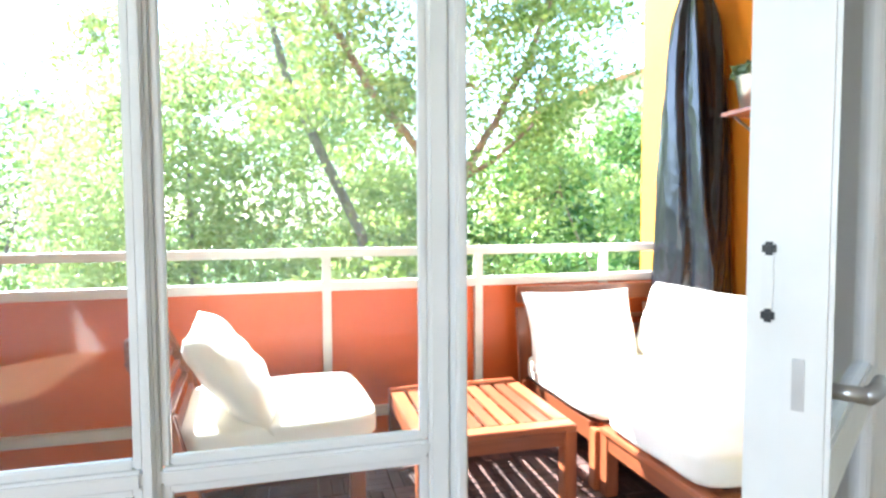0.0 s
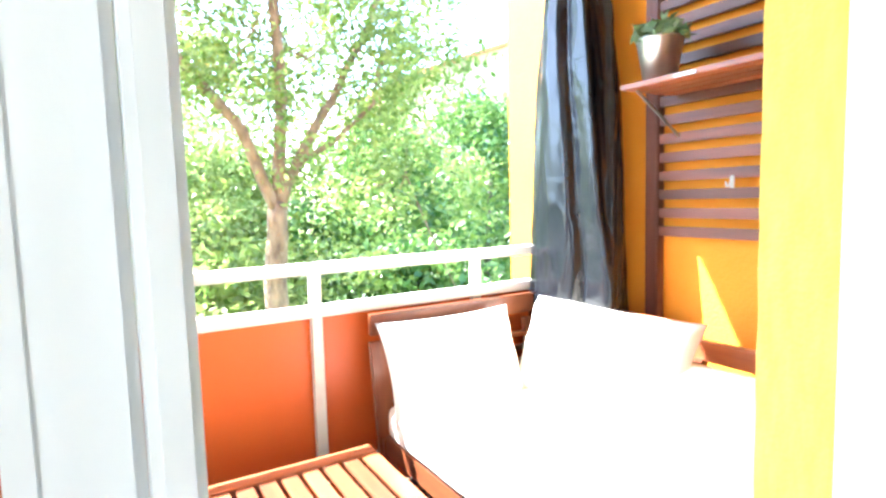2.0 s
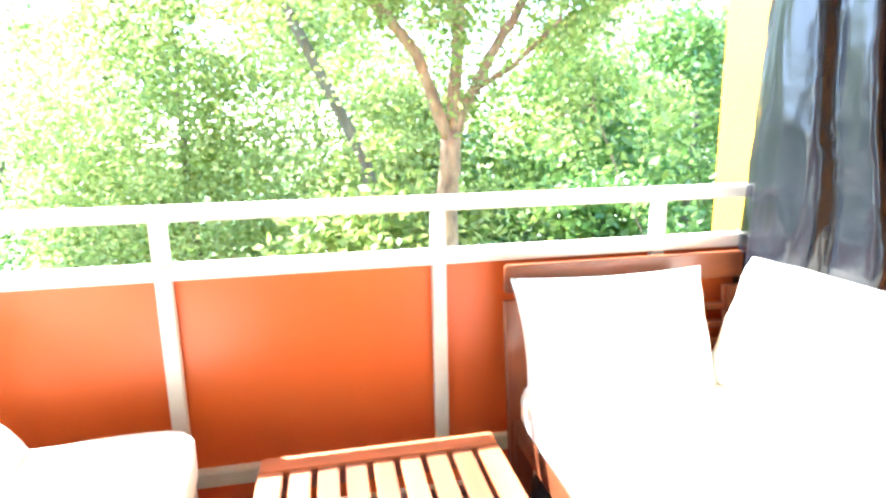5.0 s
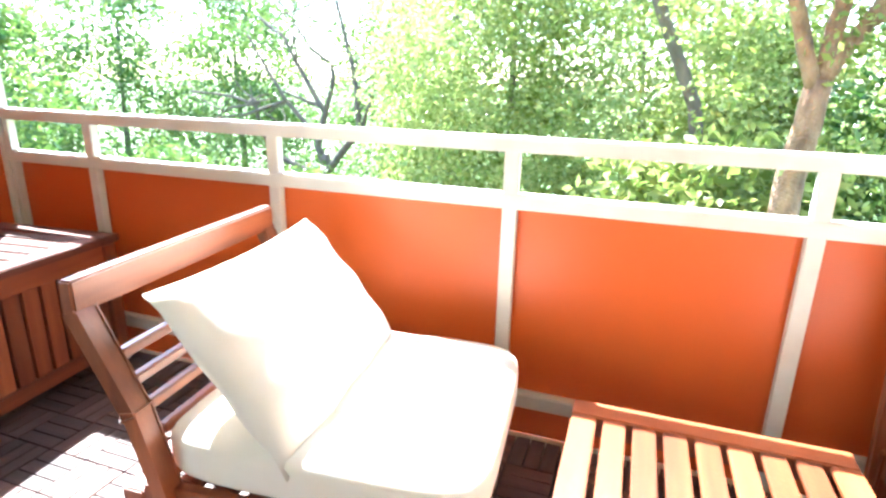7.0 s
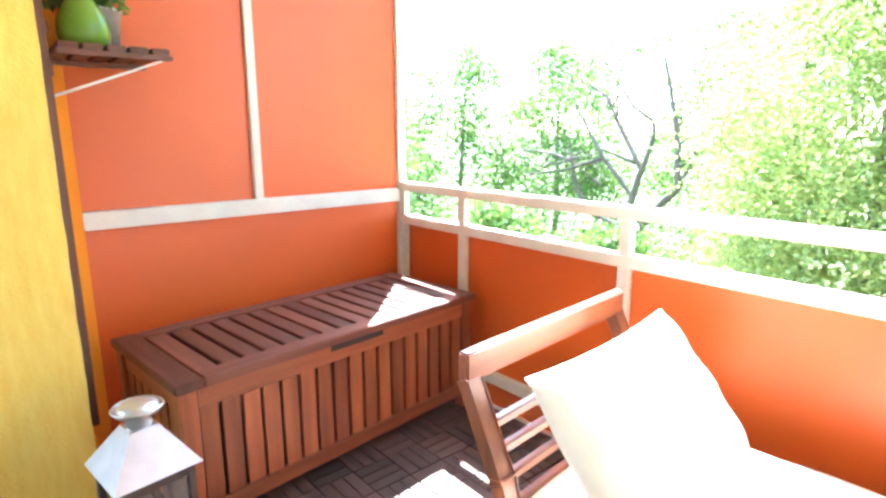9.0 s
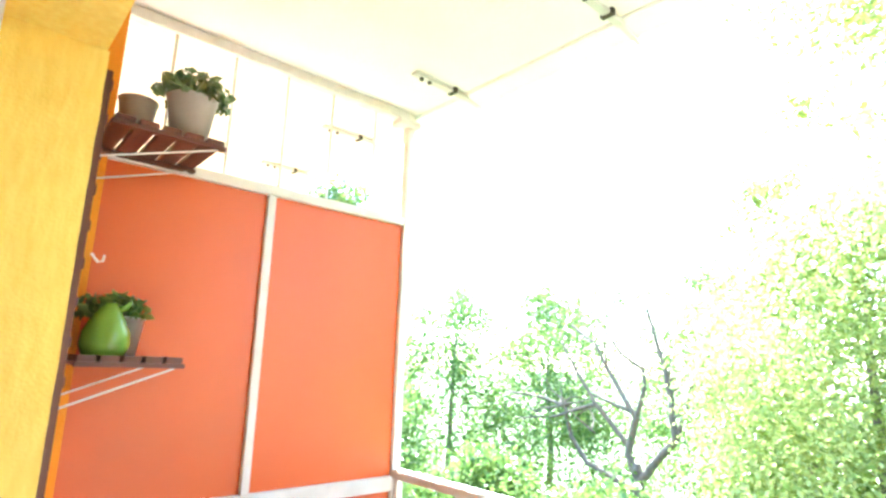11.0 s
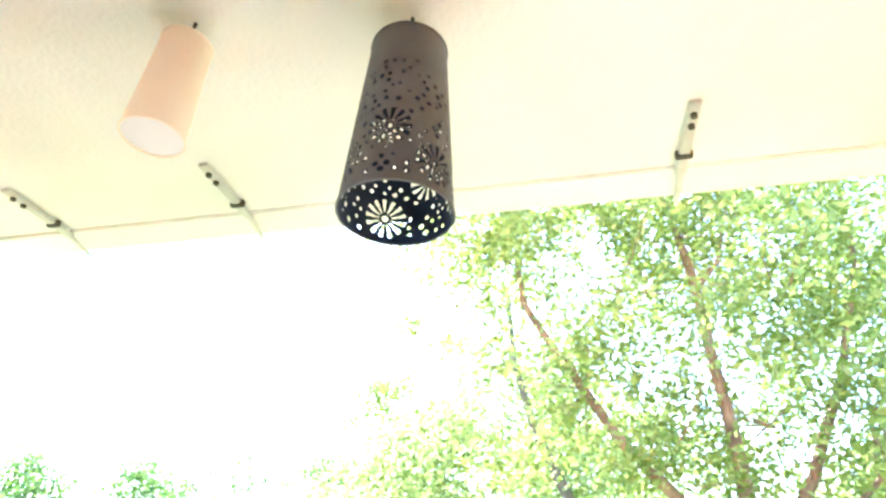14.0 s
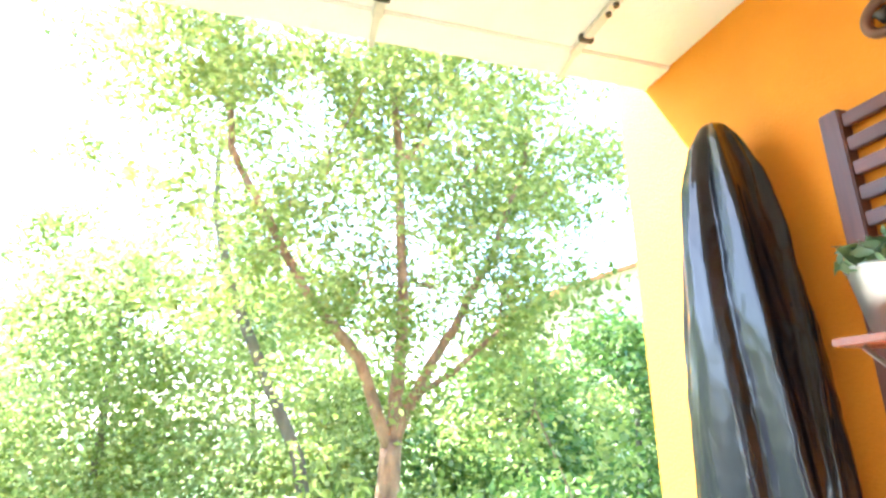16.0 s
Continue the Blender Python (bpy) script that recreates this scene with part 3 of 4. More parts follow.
def bucket(name, at, r0, r1, h, material, label, category="plant pot"):
    c = thing(name, pose(*at), label, category)
    part("pot", turned([(.001, 0), (r0, 0), (r1, h - .008), (r1 + .004, h - .006), (r1 + .004, h), (r1 - .004, h), (r1 - .006, h - .02), (.001, h - .02)], 28), material, c, "", True)
    part("soil", turned([(.001, h - .015), (r1 - .006, h - .015)], 20), SOIL, c)
    return c


# ---- wall trellis with folding shelf on the orange wall ----
def trellis_east():
    y0, y1 = 1.40, 2.19
    c = thing("wall_trellis", pose(EAST, 0, 0), "dark-stained slatted wooden wall trellis on the orange wall", "trellis", "wall trellises")
    for y in (y0, y1 - .062):
        part("stile", block(-.05, -.004, y, y + .062, .31, 2.30, .004), DARK[2], c)
    zs = [2.26 - .0745 * i for i in range(17)] + [.40]
    for z in zs:
        part("slat", block(-.042, -.018, y0 + .062, y1 - .062, z - .02, z + .02, .003), DARK[1], c)
    s = thing("folding_shelf", pose(EAST - .05, 0, 1.602), "reddish wooden folding shelf on the wall trellis", "shelf", "folding shelves")
    for i in range(4):
        x = -.29 + i * .0725
        part("board", block(x, x + .069, 1.44, 2.062, 0, .018, .003), WOOD[1], s)
    for y in (1.5, 2.02):
        part("brace", bar((-.25, y, -.003), (-.008, y, -.16), .006, .012, .001), STEEL, s)
    part("edge_clip", block(-.2945, -.2903, 1.75, 1.83, .003, .012), STEEL, s)
    for y, z in ((1.672, 1.46), (1.808, 1.255), (1.653, 1.322)):
        h = thing("wall_hook", pose(EAST - .045, y, z), "small pale metal hook on the trellis", "hook", "hooks on the trellis")
        part("plate", block(-.004, .002, -.008, .008, -.02, .025, .002), ALU, h)
        part("hook", tube([(-.004, 0, .01), (-.022, 0, -.012), (-.034, 0, -.014), (-.04, 0, .004)], [.004, .004, .004, .003], 8), ALU, h)
    p = bucket("zinc_plant_pot", (2.19, 1.968, 1.62), .056, .08, .155, GALV, "brushed zinc bucket with a grey-green succulent on the shelf")
    bush("succulent", (0, 0, .15), .105, 260, .026, SUCC, 11, p, .75, .42)


trellis_east()


def trellis_west():
    x0, x1 = -1.865, -1.495
    c = thing("wall_trellis", pose(0, FACADE, 0), "narrow dark wooden wall trellis beside the door opening", "trellis", "wall trellises")
    for x in (x0, x1 - .02):
        part("stile", block(x, x + .02, .004, .03, .3, 2.42, .003), DARK[2], c)
    for i in range(9):
        z = 2.38 - .12 * i
        part("slat", block(x0 + .02, x1 - .02, .018, .038, z - .018, z + .018, .003), DARK[0], c)
    for z, reach in ((1.503, .365), (2.285, .42)):
        s = thing("folding_shelf", pose(0, FACADE + .05, z), "reddish slatted wooden folding shelf with thin metal braces", "shelf", "folding shelves")
        n = 5
        w = (reach - .05) / n
        for i in range(n):
            part("board", block(x0, x1, i * w + .004, (i + 1) * w - .008, -.02, 0, .003), DARK[0], s)
        part("end_board", block(x1 - .03, x1, 0, reach - .05, -.036, -.0205, .002), DARK[1], s)
        part("end_board", block(x0, x0 + .03, 0, reach - .05, -.036, -.0205, .002), DARK[1], s)
        for x in (x1 - .012, x0 + .02):
            part("brace", bar((x, reach - .08, -.037), (x, -.03, -.16), .006, .006, .001), ALU, s)
    h = thing("wall_hook", pose(x1 - .01, FACADE + .05, 1.80), "small pale metal hook on the trellis", "hook", "hooks on the trellis")
    part("hook", tube([(0, 0, .012), (0, .02, -.012), (0, .034, -.008), (0, .036, .012)], [.004, .004, .004, .003], 8), ALU, h)
    j = thing("green_jug", pose(-1.60, 1.345, 1.503), "glossy green glazed jug on the shelf", "jug")
    part("body", turned([(.001, 0), (.062, 0), (.074, .03), (.07, .075), (.052, .115), (.03, .15), (.022, .168), (.018, .168), (.024, .145), (.001, .12)], 28), GREENGLAZE, j, "", True)
    part("spout", tube([(0, .02, .14), (.01, .045, .155), (.012, .06, .175)], [.014, .011, .008], 10), GREENGLAZE, j, "", True)
    p = bucket("pale_plant_pot", (-1.70, 1.40, 1.503), .06, .075, .13, GALV, "pale metal pot with a dark green plant behind the jug")
    bush("plant", (0, -.03, .13), .12, 240, .022, LEAFDEEP, 21, p, .75, .55)
    p = bucket("beige_plant_pot", (-1.60, 1.515, 2.285), .064, .086, .165, PALEPOT, "beige metallic pot with a bushy green plant on the high shelf")
    bush("plant", (0, 0, .155), .135, 520, .021, SUCC, 31, p, .85, .6)
    p = bucket("beige_plant_pot", (-1.72, 1.36, 2.285), .05, .065, .15, PALEPOT, "beige metallic pot at the back of the high shelf")


trellis_west()


# ---- metal lantern and small pot ----
def lantern():
    c = thing("candle_lantern", pose(-.995, 1.262, 0, 0, 0, 8), "silvery metal candle lantern with glass sides beside the chest", "lantern")
    s, h = .092, .395
    part("base", block(-s, s, -s, s, 0, .03, .004), DARKMETAL, c)
    for sx in (-1, 1):
        for sy in (-1, 1):
            part("corner_bar", block(min(sx * s, sx * (s - .02)), max(sx * s, sx * (s - .02)), min(sy * s, sy * (s - .02)), max(sy * s, sy * (s - .02)), .03, h, .002), DARKMETAL, c)
    for a in range(4):
        m = pose(0, 0, 0, 0, 0, 90 * a)
        part("top_frame", block(-s + .02, s - .02, s - .018, s - .001, h - .035, h, .002, None, m), DARKMETAL, c)
        g = part("pane", block(-s + .018, s - .018, s - .012, s - .009, .03, h - .03, 0, None, m), GLASS, c)
        g.visible_shadow = False
    roof = bmesh.new()
    lo = [roof.verts.new(v) for v in ((-.108, -.108, h), (.108, -.108, h), (.108, .108, h), (-.108, .108, h))]
    hi = [roof.verts.new(v) for v in ((-.035, -.035, h + .11), (.035, -.035, h + .11), (.035, .035, h + .11), (-.035, .035, h + .11))]
    for k in range(4):
        roof.faces.new((lo[k], lo[(k + 1) % 4], hi[(k + 1) % 4], hi[k]))
    roof.faces.new(hi)
    roof.faces.new(lo[::-1])
    part("roof", roof, STEEL, c, "sloping zinc roof")
    part("collar", turned([(.03, h + .105), (.03, h + .135), (.052, h + .145), (.052, h + .16), (.03, h + .172), (.001, h + .178)], 24), GALV, c, "", True)
    part("carry_ring", tube([(.058 * math.cos(t), .058 * math.sin(t), h + .158) for t in np.linspace(0, 2 * math.pi, 25)], [.005] * 25, 8, None, False), STEEL, c, "", True)
    part("candle", turned([(.001, .03), (.03, .03), (.03, .13), (.001, .132)], 20), CLOTH, c, "cream pillar candle", True)


lantern()
pt = thing("small_flower_pot", pose(-.985, 1.49, 0), "small terracotta pot with a dark rim on the deck", "plant pot")
part("pot", turned([(.001, 0), (.04, 0), (.058, .075), (.05, .075), (.001, .06)], 24), TERRA, pt, "", True)
part("rim", tube([(.058 * math.cos(t), .058 * math.sin(t), .078) for t in np.linspace(0, 2 * math.pi, 25)], [.008] * 25, 8, None, False), DARKMETAL, pt, "", True)

# ---- ring ornaments on the orange wall ----
for z, r in ((2.505, .05), (2.69, .046)):
    o = thing("wall_ornament", pose(EAST - .012, 1.97, z), "round brown ceramic wall ornament", "ornament", "wall ornaments")
    part("ring", tube([(0, r * math.cos(t), r * math.sin(t)) for t in np.linspace(0, 2 * math.pi, 29)], [.015] * 29, 10, None, False), CLAY, o, "", True)
    part("boss", tube([(.008, 0, -.02), (-.012, 0, 0), (.008, 0, .02)], [.012, .02, .012], 10), DARKMETAL, o, "", True)


# ---- tall black cover ----
def black_cover():
    bm = bmesh.new()
    rows, cols = 130, 150
    prof = ((.45, .27, .175), (.62, .27, .175), (.9, .265, .168), (1.3, .25, .16), (1.7, .225, .148), (2.0, .19, .132), (2.2, .145, .112), (2.35, .085, .078), (2.42, .04, .04), (2.44, .006, .006))

    def crease(t, at, width):
        d = abs((t - at + math.pi) % (2 * math.pi) - math.pi) / width
        return max(0.0, 1 - d)
    ring = []
    for i in range(rows):
        z = .45 + 1.99 * i / (rows - 1)
        for (za, a0, b0), (zb, a1, b1) in zip(prof, prof[1:]):
            if za <= z <= zb + 1e-6:
                k = (z - za) / (zb - za)
                a, b = a0 + (a1 - a0) * k, b0 + (b1 - b0) * k
        row = []
        for j in range(cols):
            t = 2 * math.pi * j / cols
            ct, st = math.cos(t), math.sin(t)
            ridge = 1 - abs(noise.noise(Vector((ct * 1.5 + 3, st * 1.5, z * .75)))) * 2.4
            small = max(0.0, 1 - abs(noise.noise(Vector((ct * 3.8, st * 3.8 + 7, z * 3.2)))) * 3.2) ** 1.5
            fold = .34 * (abs(math.sin(t + .55 + .2 * z)) - .6) + .15 * (ridge - .5) + .035 * small
            wander = .16 * math.sin(z * 2.3) + .1 * noise.noise(Vector((0, 3, z * 2.5)))
            fold -= .26 * crease(t, 3.72 + wander, .22)
            fold += .2 * crease(t, 4.05 + wander * .7, .16) 
            fold += .16 * crease(t, 4.5 + .35 * (z - 1.4), .14)
            near = crease(t, 3.75 + wander, .55)
            fold += near * .03 * max(0.0, 1 - abs(noise.noise(Vector((ct * 6, st * 6, z * 11)))) * 4)
            k = 1 + fold * .75
            row.append(bm.verts.new((b * k * ct + .02 * (z - .45), a * k * st + .01 * (z - 1), z)))
        ring.append(row)
    for r0, r1 in zip(ring, ring[1:]):
        for j in range(cols):
            bm.faces.new((r0[j], r0[(j + 1) % cols], r1[(j + 1) % cols], r1[j]))
    bm.faces.new(ring[0][::-1])
    bm.faces.new(ring[-1])
    c = thing("furniture_cover", pose(2.255, 2.485, 0), "tall black glossy protective cover standing in the corner behind the sofa", "cover")
    part("cover", bm, BLACKBAG, c, "", True)
    part("pole", tube([(0, 0, 0), (0, 0, .5)], [.03, .03], 12), DARKMETAL, c)


black_cover()


# ---- pendant lamps ----
def pierced(at, r0, r1, z0, z1, material, name, label, holes=True, seed=1):
    c = thing(name, pose(at[0], at[1], z0), label, "lamp", "pendant lamps")
    n, h = (300, 230) if holes else (64, 12)
    rng = np.random.default_rng(seed)
    H = z1 - z0
    u, v = np.meshgrid((np.arange(n) + .5) / n, (np.arange(h) + .5) / h)
    gap = np.zeros(u.shape, bool)
    if holes:
        for row in range(17):
            for col in range(24):
                if rng.random() < .12 + .018 * row:
                    continue
                du = ((u - (col + .5 * (row % 2) + rng.uniform(-.3, .3)) / 24 + .5) % 1 - .5) * 2 * math.pi * r0
                dv = (v - (.05 + .042 * row + rng.uniform(-.01, .01))) * H
                gap |= np.hypot(du, dv) < rng.uniform(.004, .0075)
        for k, fv in enumerate((.15, .33, .13, .36, .17, .3, .14, .55, .58, .6)):
            du = ((u - (k / 7 + .04 * (k > 6) + .05) + .5) % 1 - .5) * 2 * math.pi * r0
            dv = (v - fv) * H
            d, a = np.hypot(du, dv), np.arctan2(dv, du)
            keep = d < .062
            gap = np.where(keep, (d < .009) | ((d > .015) & (d < .053) & (np.cos(a * 13) > .05)), gap)
        gap &= (v > .03) & (v < .82)
    # second shell just inside the shade, coloured dark blue
    for inset, coat, nm in ((0, material, "shade"), (.002, NAVY, "liner")) if holes else ((0, material, "shade"),):
        bm = bmesh.new()
        grid = []
        for j in range(h + 1):
            r = r0 + (r1 - r0) * (j / h) - inset
            grid.append([bm.verts.new((r * math.cos(2 * math.pi * i / n), r * math.sin(2 * math.pi * i / n), H * j / h)) for i in range(n)])
        for j in range(h):
            for i in range(n):
                if not gap[j, i]:
                    bm.faces.new((grid[j][i], grid[j][(i + 1) % n], grid[j + 1][(i + 1) % n], grid[j + 1][i]))
        part(nm, bm, coat, c, "pierced metal shade" if holes and not inset else "dark blue inner face" if inset else "", True)
    part("top_cap", turned([(.001, H - .004), (r1 - .004, H - .004), (r1 + .003, H - .001), (r1 + .003, H + .006), (.001, H + .006)], 32), material, c)
    part("rim", tube([(r0 * math.cos(t), r0 * math.sin(t), 0) for t in np.linspace(0, 2 * math.pi, 41)], [.003] * 41, 6, None, False), material, c)
    part("wire", tube([(-r1 * .8, 0, H), (-r1 * .3, 0, H + .045), (0, 0, H + .05), (r1 * .5, 0, H + .045), (r1 * .8, 0, H)], [.0018] * 5, 6), DARKMETAL, c)
    part("cord", tube([(0, 0, H + .048), (0, 0, TOP - z0)], [.0018, .0018], 6), DARKMETAL, c)
    part("ceiling_hook", tube([(0, 0, TOP - z0), (0, 0, TOP - z0 - .03)], [.006, .004], 8), DARKMETAL, c)
    return c


pierced((.362, 2.011), .128, .098, 2.255, 2.76, LAMPBODY, "pendant_lantern", "dark pierced metal lantern hanging from the balcony ceiling")
pl = pierced((-.245, 1.91), .075, .066, 2.485, 2.81, PEACH, "pendant_lantern", "pale peach paper lantern hanging from the balcony ceiling", False)
part("base_disc", turned([(.001, .004), (.073, .004)], 32), PLASTER, pl, "white lower end")

# ---- outdoors ----
structure("ground", block(-600, 600, FACADE - 400, 900, -6.4, -6.2), GRASS, "green lawn far below the balcony", "ground")


def limb(points, r0, r1, sides=9, bm=None):
    """A crooked limb through the points, tapering from r0 to r1."""
    fine, rad = [], []
    pts = [Vector(p) for p in points]
    n = len(pts) - 1
    for i in range(n):
        for k in range(5):
            f = k / 5
            p = pts[i].lerp(pts[i + 1], f) + noise.noise_vector(pts[i] * .9 + Vector((f * 2, i, 0))) * .05 * min(1, r0 * 8)
            fine.append(p)
            rad.append(r0 + (r1 - r0) * (i + f) / n)
    fine.append(pts[-1])
    rad.append(r1)
    return tube(fine, rad, sides, bm)


def crown(name, parent, spots, per, spread, size, material, seed):
    """Clumps of single leaves round the spots."""
    rng = np.random.default_rng(seed)
    c = np.repeat(np.array(spots), per, axis=0)
    c = c + rng.normal(size=c.shape) * spread * np.array((1, 1, .75))
    ob = new(name, leaves_mesh(name, c, size, material, rng, .2))
    ob.parent = parent
    return ob


def near_tree():
    t = thing("birch_tree", pose(2.25, 8, -6.2), "tall leafy tree with pale reddish-brown forked limbs", "tree")
    o = Vector((2.25, 8, -6.2))

    def L(*pts):
        return [Vector(p) - o for p in pts]
    part("trunk", limb(L((2.3, 8, -6.2), (2.32, 8, -2), (2.22, 8, .2), (2.32, 8, 1.25)), .2, .125, 12), BARK, t, "", True)
    part("limb", limb(L((2.3, 8, 1.1), (1.88, 7.9, 2.15), (1.15, 7.9, 3.05), (.17, 8, 4.8), (.1, 8, 5.6)), .085, .035), BARK, t, "", True)
    part("limb", limb(L((2.32, 8, 1.1), (2.46, 8.1, 2.7), (2.40, 8.1, 5.0), (2.26, 8, 5.85), (2.2, 8, 8)), .095, .03), BARK, t, "", True)
    part("limb", limb(L((2.34, 8, 1.25), (2.62, 8, 1.8), (3.1, 8, 2.6), (3.7, 8, 3.67), (4.27, 8.1, 5.07), (4.5, 8.1, 6.6)), .085, .025), BARK, t, "", True)
    part("limb", limb(L((2.6, 8, 1.75), (3.1, 7.9, 2.05), (3.68, 7.9, 2.55), (3.8, 7.9, 3.2)), .045, .02), BARK, t, "", True)
    part("limb", limb(L((2.40, 8.1, 4.9), (2.7, 8, 5.2), (3.1, 8, 6.4)), .045, .02), BARK, t, "", True)
    rng = np.random.default_rng(5)
    spots = []
    ends = L((.1, 8, 5.4), (.9, 8, 3.6), (2.2, 8, 6.6), (2.3, 8, 5.6), (3.1, 8, 6.2), (4.4, 8.1, 5.6), (3.8, 7.9, 3.2), (4.6, 8, 4.7), (1.4, 8, 4.9), (3.3, 8, 4.6), (4.9, 8.3, 5.6), (.4, 8.2, 6.8), (1.2, 8.3, 6.6), (4.3, 8.2, 1.6), (-.4, 8.2, 5.9), (-.2, 8, 7.2), (1.6, 8, 2.6), (2.9, 8.3, 3.2), (4.0, 8.2, 6.8))
    for e in ends:
        for k in range(19):
            spots.append(np.array(e) + rng.normal(size=3) * np.array((.8, .9, .75)))
    crown("crown", t, spots, 145, .22, .052, LEAF, 7)
    for s in spots[::3]:
        b = Vector(min(ends, key=lambda e: (Vector(s) - e).length))
        part("twig", tube([b, b.lerp(Vector(s), .5) + Vector((0, 0, -.08)), Vector(s)], [.014, .009, .004], 5), BARK, t)


near_tree()


def second_tree():
    o = Vector((1.4, 11.5, -6.2))
    t = thing("leaning_tree", pose(*o), "slender dark-barked leafy tree leaning behind the forked one", "tree")

    def far(x, z, y=11.5):
        k = (y - .9) / 7.1
        return Vector((.65 + (x - .65) * k, y, 1.35 + (z - 1.35) * k)) - o
    part("trunk", limb([Vector((1.5, 0, 0)), far(1.75, -1.2), far(1.17, 1.0), far(.28, 2.95), far(0.0, 3.95), far(-.05, 5.0)], .16, .04, 10), DARKBARK, t, "", True)
    rng = np.random.default_rng(15)
    spots = [np.array(far(rng.uniform(-2.65, 2.2), rng.uniform(-1.6, 3.2), rng.uniform(11.8, 14.2))) for _ in range(215)]
    spots += [np.array(far(rng.uniform(-.8, .9), rng.uniform(3.2, 4.4), rng.uniform(11.8, 13.6))) for _ in range(22)]
    crown("crown", t, spots, 190, .38, .064, LEAFPALE, 17)


second_tree()


def bare_tree():
    o = Vector((-8.8, 17, -6.2))
    t = thing("spreading_tree", pose(*o), "open-crowned tree with dark crooked branches", "tree")

    def L(*pts):
        return [Vector(p) - o for p in pts]
    part("trunk", limb(L((-8.7, 17, -6.2), (-8.8, 17, -3), (-8.85, 17, -1.2)), .22, .14, 10), DARKBARK, t, "", True)
    for pts, r in ((((-8.85, 17, -1.6), (-9.1, 17, -1), (-8.8, 17, .1), (-9.1, 17, .5), (-9.9, 17.2, 1.6), (-10.4, 17.3, 2.4), (-11.4, 17.4, 3)), .13),
                   (((-9.1, 17, -.8), (-10.2, 16.9, .5), (-10.9, 16.8, 1.6), (-11.4, 16.8, 2.4)), .085),
                   (((-9, 17, .3), (-9.6, 16.9, .5), (-10.2, 16.8, .7)), .08),
                   (((-8.85, 17, -1.8), (-8.4, 17, -1.3), (-7.6, 17, -.4), (-7.7, 17, .9), (-8, 17, 2.2), (-8.3, 17, 3.4)), .14),
                   (((-7.6, 17, -.4), (-7.3, 17, .3), (-6.9, 17, 1.6)), .08),
                   (((-8.85, 17, -2), (-10.6, 17, -1.4), (-11.2, 17, -.7), (-11.4, 17, .2), (-12.3, 17, .5), (-14, 17, .6)), .1),
                   (((-10.2, 16.9, .4), (-11.8, 16.9, -.1), (-13.4, 16.9, -.3)), .075),
                   (((-11.3, 17, .3), (-12.5, 17, .1), (-13.3, 17, -.4)), .06),
                   (((-8.8, 17, .1), (-8.5, 17, 1), (-8.6, 17.1, 1.6), (-9.3, 17.1, 2), (-10.1, 17.2, 3), (-10.8, 17.2, 3.9)), .085)):
        part("limb", limb(L(*pts), r, r * .35, 8), DARKBARK, t, "", True)
    rng = np.random.default_rng(25)
    for pts in (((-9.6, 17, 1.3), (-10.5, 17, 3.4)), ((-11.4, 17, .4), (-13.3, 17, -.3)), ((-7.6, 17, .05), (-7.95, 17, 2.4)), ((-10, 17, -.7), (-11.4, 17, .4)), ((-9.2, 17, 2.6), (-9.5, 17, 3.8))):
        a, b = L(*pts)
        for k in range(5):
            p = a.lerp(b, rng.uniform(.05, 1))
            d = Vector((rng.normal(), rng.normal() * .5, rng.uniform(.1, 1.1))).normalized() * rng.uniform(.9, 1.9)
            q = p + d * .55 + Vector((rng.normal(), 0, rng.normal())) * .16
            part("branch", limb((p, q, p + d), .035, .012, 6), DARKBARK, t, "", True)
    spots = []
    for c in L((-11.2, 17, 4.2), (-13, 17, .2), (-8.4, 17, 3.6), (-9.4, 17, 3.6), (-12.8, 17, 2.2), (-7, 17, 1.6), (-10, 17.5, 1), (-7.2, 17, -.6), (-12, 17, -1.2), (-9.5, 16.5, -2)):
        for k in range(9):
            spots.append(np.array(c) + rng.normal(size=3) * np.array((1.1, .5, .8)) + np.array((0, 1.2, 0)))
    crown("crown", t, spots, 130, .5, .075, LEAFDEEP, 27)


bare_tree()


def filler_tree(x, y, base, top, width, seed, material, per=115, size=.1, label="dense green leafy tree in the wood behind the house", clumps=150):
    o = Vector((x, y, -6.2))
    t = thing("leafy_tree", pose(*o), label, "tree", "trees behind the balcony")
    rng = np.random.default_rng(seed)
    part("trunk", limb([Vector((0, 0, 0)), Vector((.2, 0, (top + 6.2) * .4)), Vector((rng.uniform(-.6, .6), 0, (top + 6.2) * .85))], .2, .05, 8), DARKBARK, t, "", True)
    spots = []
    for _ in range(clumps):
        f = rng.uniform(0, 1)
        z = base + (top - base) * f + 6.2
        w = width * max(0.05, 1 - f ** 3) ** .5
        a = rng.uniform(0, 2 * math.pi)
        r = w * math.sqrt(rng.uniform(.1, 1))
        spots.append(np.array((r * math.cos(a), r * math.sin(a) * .7, z)))
    crown("crown", t, spots, per, width * .13, size, material, seed + 100)


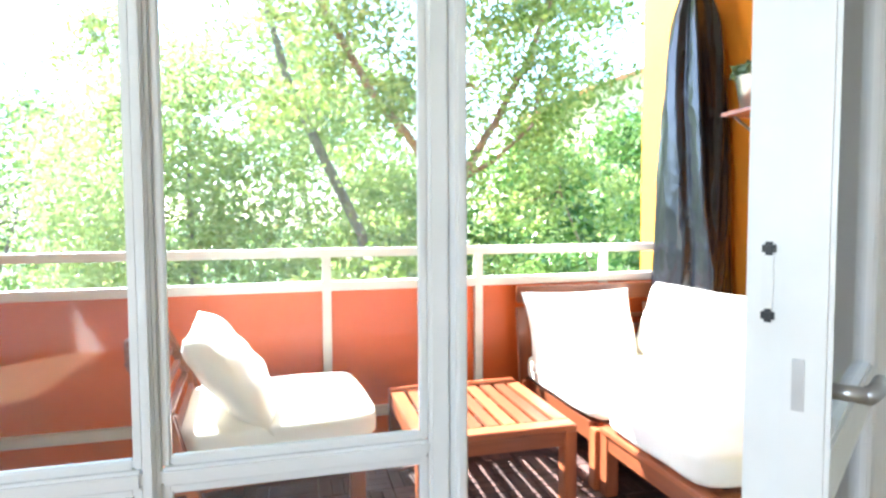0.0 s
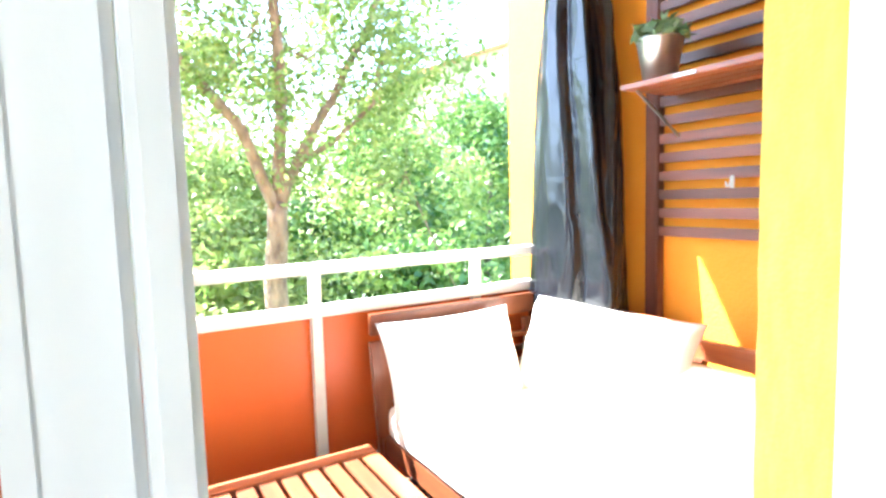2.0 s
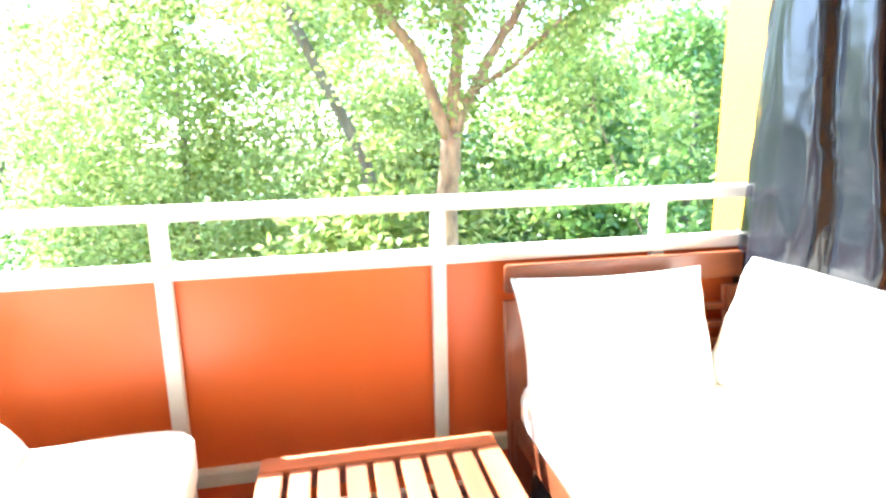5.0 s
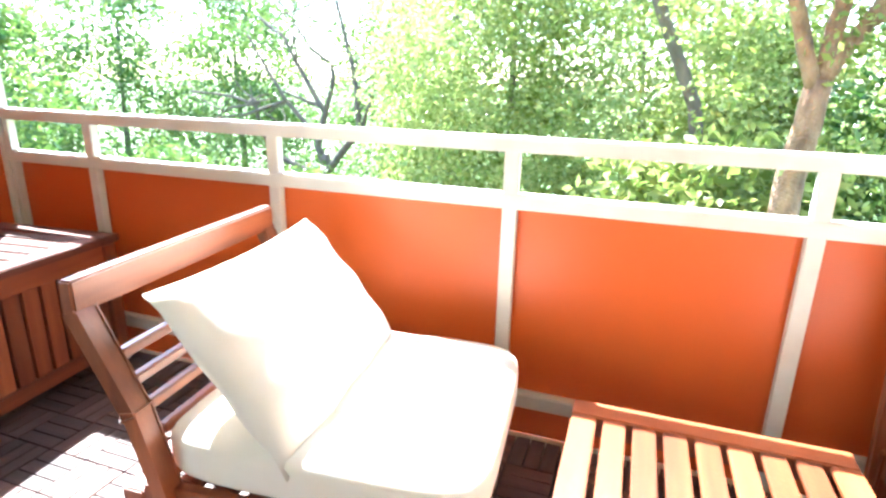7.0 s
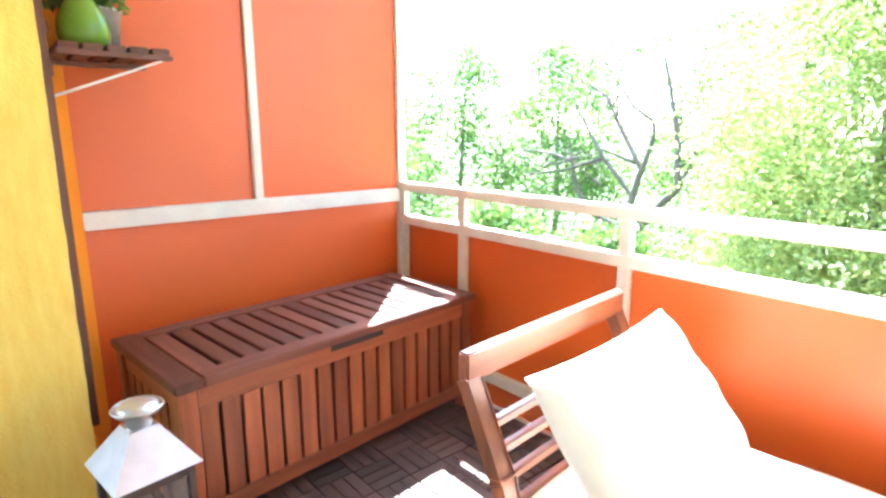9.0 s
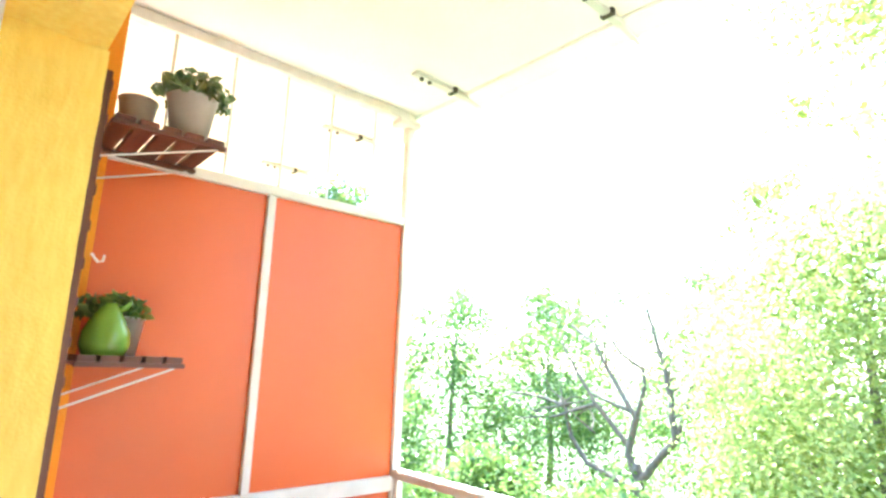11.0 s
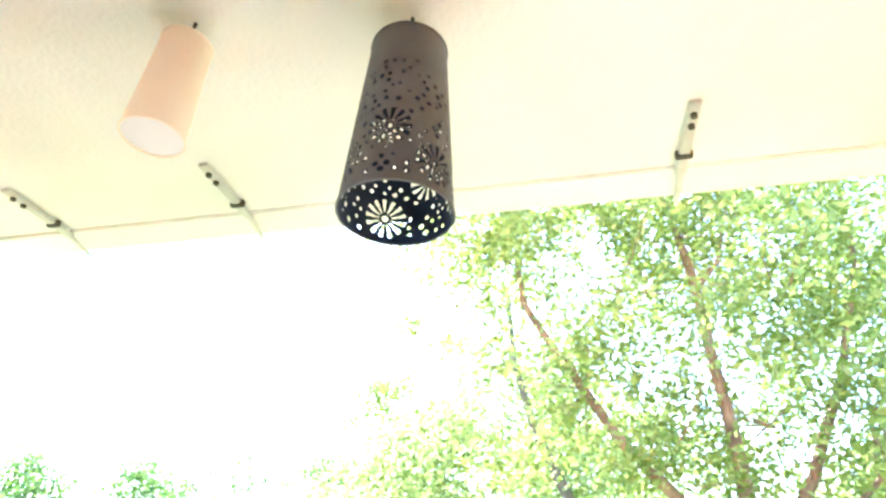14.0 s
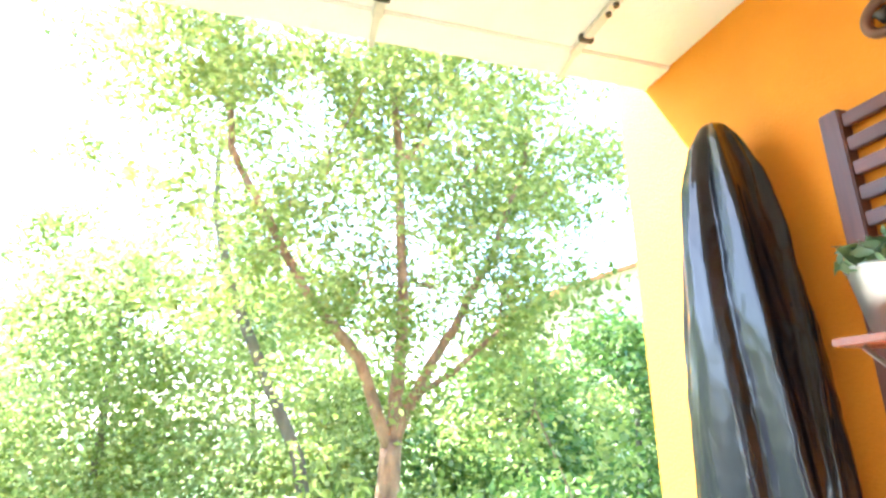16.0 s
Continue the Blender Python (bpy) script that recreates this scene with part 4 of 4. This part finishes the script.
for k, (x, y, base, top, width, material) in enumerate((
        (5.6, 12.0, -6, 2.6, 2.6, LEAFDEEP), (9.5, 14.0, -6, 3.9, 3.0, LEAFDEEP), (3.0, 14.5, -6, 2.4, 3.0, LEAF), (-2.6, 15.0, -6, 5.6, 2.8, LEAF),
        (-5.0, 19.0, -6, 7.4, 3.2, LEAF), (-15.0, 20.5, -6, 4.6, 3.4, LEAFDEEP), (-18.5, 18.0, -6, 4.8, 3.6, LEAFDEEP), (-9.5, 25.0, -6, 5.6, 3.8, LEAFDEEP),
        (7.6, 17.0, -6, 4.0, 3.2, LEAFPALE), (-6.5, 12.0, -6, -1.3, 2.6, LEAFDEEP), (-11.5, 13.0, -6, -1.2, 2.8, LEAFDEEP), (13.0, 18.0, -6, 3.0, 3.0, LEAFDEEP),
        (-16.0, 11.0, -6, 2.4, 3.0, LEAFDEEP), (-13.5, 9.0, -6, 6.6, 2.6, LEAFDEEP), (0.6, 19.0, -6, 5.8, 3.4, LEAFPALE), (-24.0, 17.0, -6, 4.5, 4.0, LEAFDEEP), (1.6, 9.6, -6, .4, 2.4, LEAF), (5.0, 9.2, -6, .3, 2.2, LEAFDEEP))):
    filler_tree(x, y, base, top, width, 40 + k, material)


def far_house():
    o = Vector((14.0, 24, -6.2))
    h = thing("yellow_house", pose(*o), "cream rendered gabled house behind the trees", "house")
    wall = bmesh.new()
    lo = [wall.verts.new((x, y, z)) for y in (0, 9) for x, z in ((0, 0), (17, 0), (17, 13.5), (8.5, 16.6), (0, 13.5))]
    wall.faces.new(lo[:5])
    wall.faces.new(lo[9:4:-1])
    for k in range(5):
        wall.faces.new((lo[k], lo[k + 5], lo[(k + 1) % 5 + 5], lo[(k + 1) % 5]))
    part("wall", wall, HOUSEWALL, h)
    for a, b in (((-.8, 13.3), (8.6, 16.75)), ((8.4, 16.75), (17.8, 13.3))):
        part("roof", bar((a[0], 4.5, a[1]), (b[0], 4.5, b[1]), 9.9, .22, .02), TILE, h, "orange tiled roof slope")
    for i in range(4):
        for z in (2.2, 5.2, 8.2, 11.2):
            w = part("window", block(1.6 + i * 3.6, 2.9 + i * 3.6, -.06, -.004, z, z + 1.5), WHITE, h)
            part("pane", block(1.7 + i * 3.6, 2.8 + i * 3.6, -.075, -.062, z + .1, z + 1.4), GLASS, w)


far_house()


# ---- deck tiles ----
def deck():
    f = thing("floor", pose(0, 0, -.035), "dark brown wooden deck tiles laid in a basket weave", "floor", kind="structure")
    bm = bmesh.new()
    bm2 = bmesh.new()
    s = .15
    for qx in range(2):
        for qy in range(2):
            for k in range(3):
                a, b = k * s / 3 + .0025, (k + 1) * s / 3 - .0025
                x, y = qx * s, qy * s
                if (qx + qy) % 2:
                    block(x + .002, x + s - .002, y + a, y + b, .01, .035, .0, bm)
                else:
                    block(x + a, x + b, y + .002, y + s - .002, .01, .035, .0, bm2)
    block(.0, .3, .0, .3, 0, .009, 0, bm)
    me = mesh_of("deck_tile", bm, DECK[0])
    me2 = mesh_of("deck_tile_strips", bm2, DECK[1])
    for i in range(15):
        for j in range(5):
            x, y = WEST + .02 + i * .302, FACADE + .003 + j * .302
            if x > EAST - .05:
                continue
            ob = new("deck_tile", me)
            ob.location = (x, y, 0)
            ob.parent = f
            o2 = new("strips", me2)
            o2.parent = ob


deck()
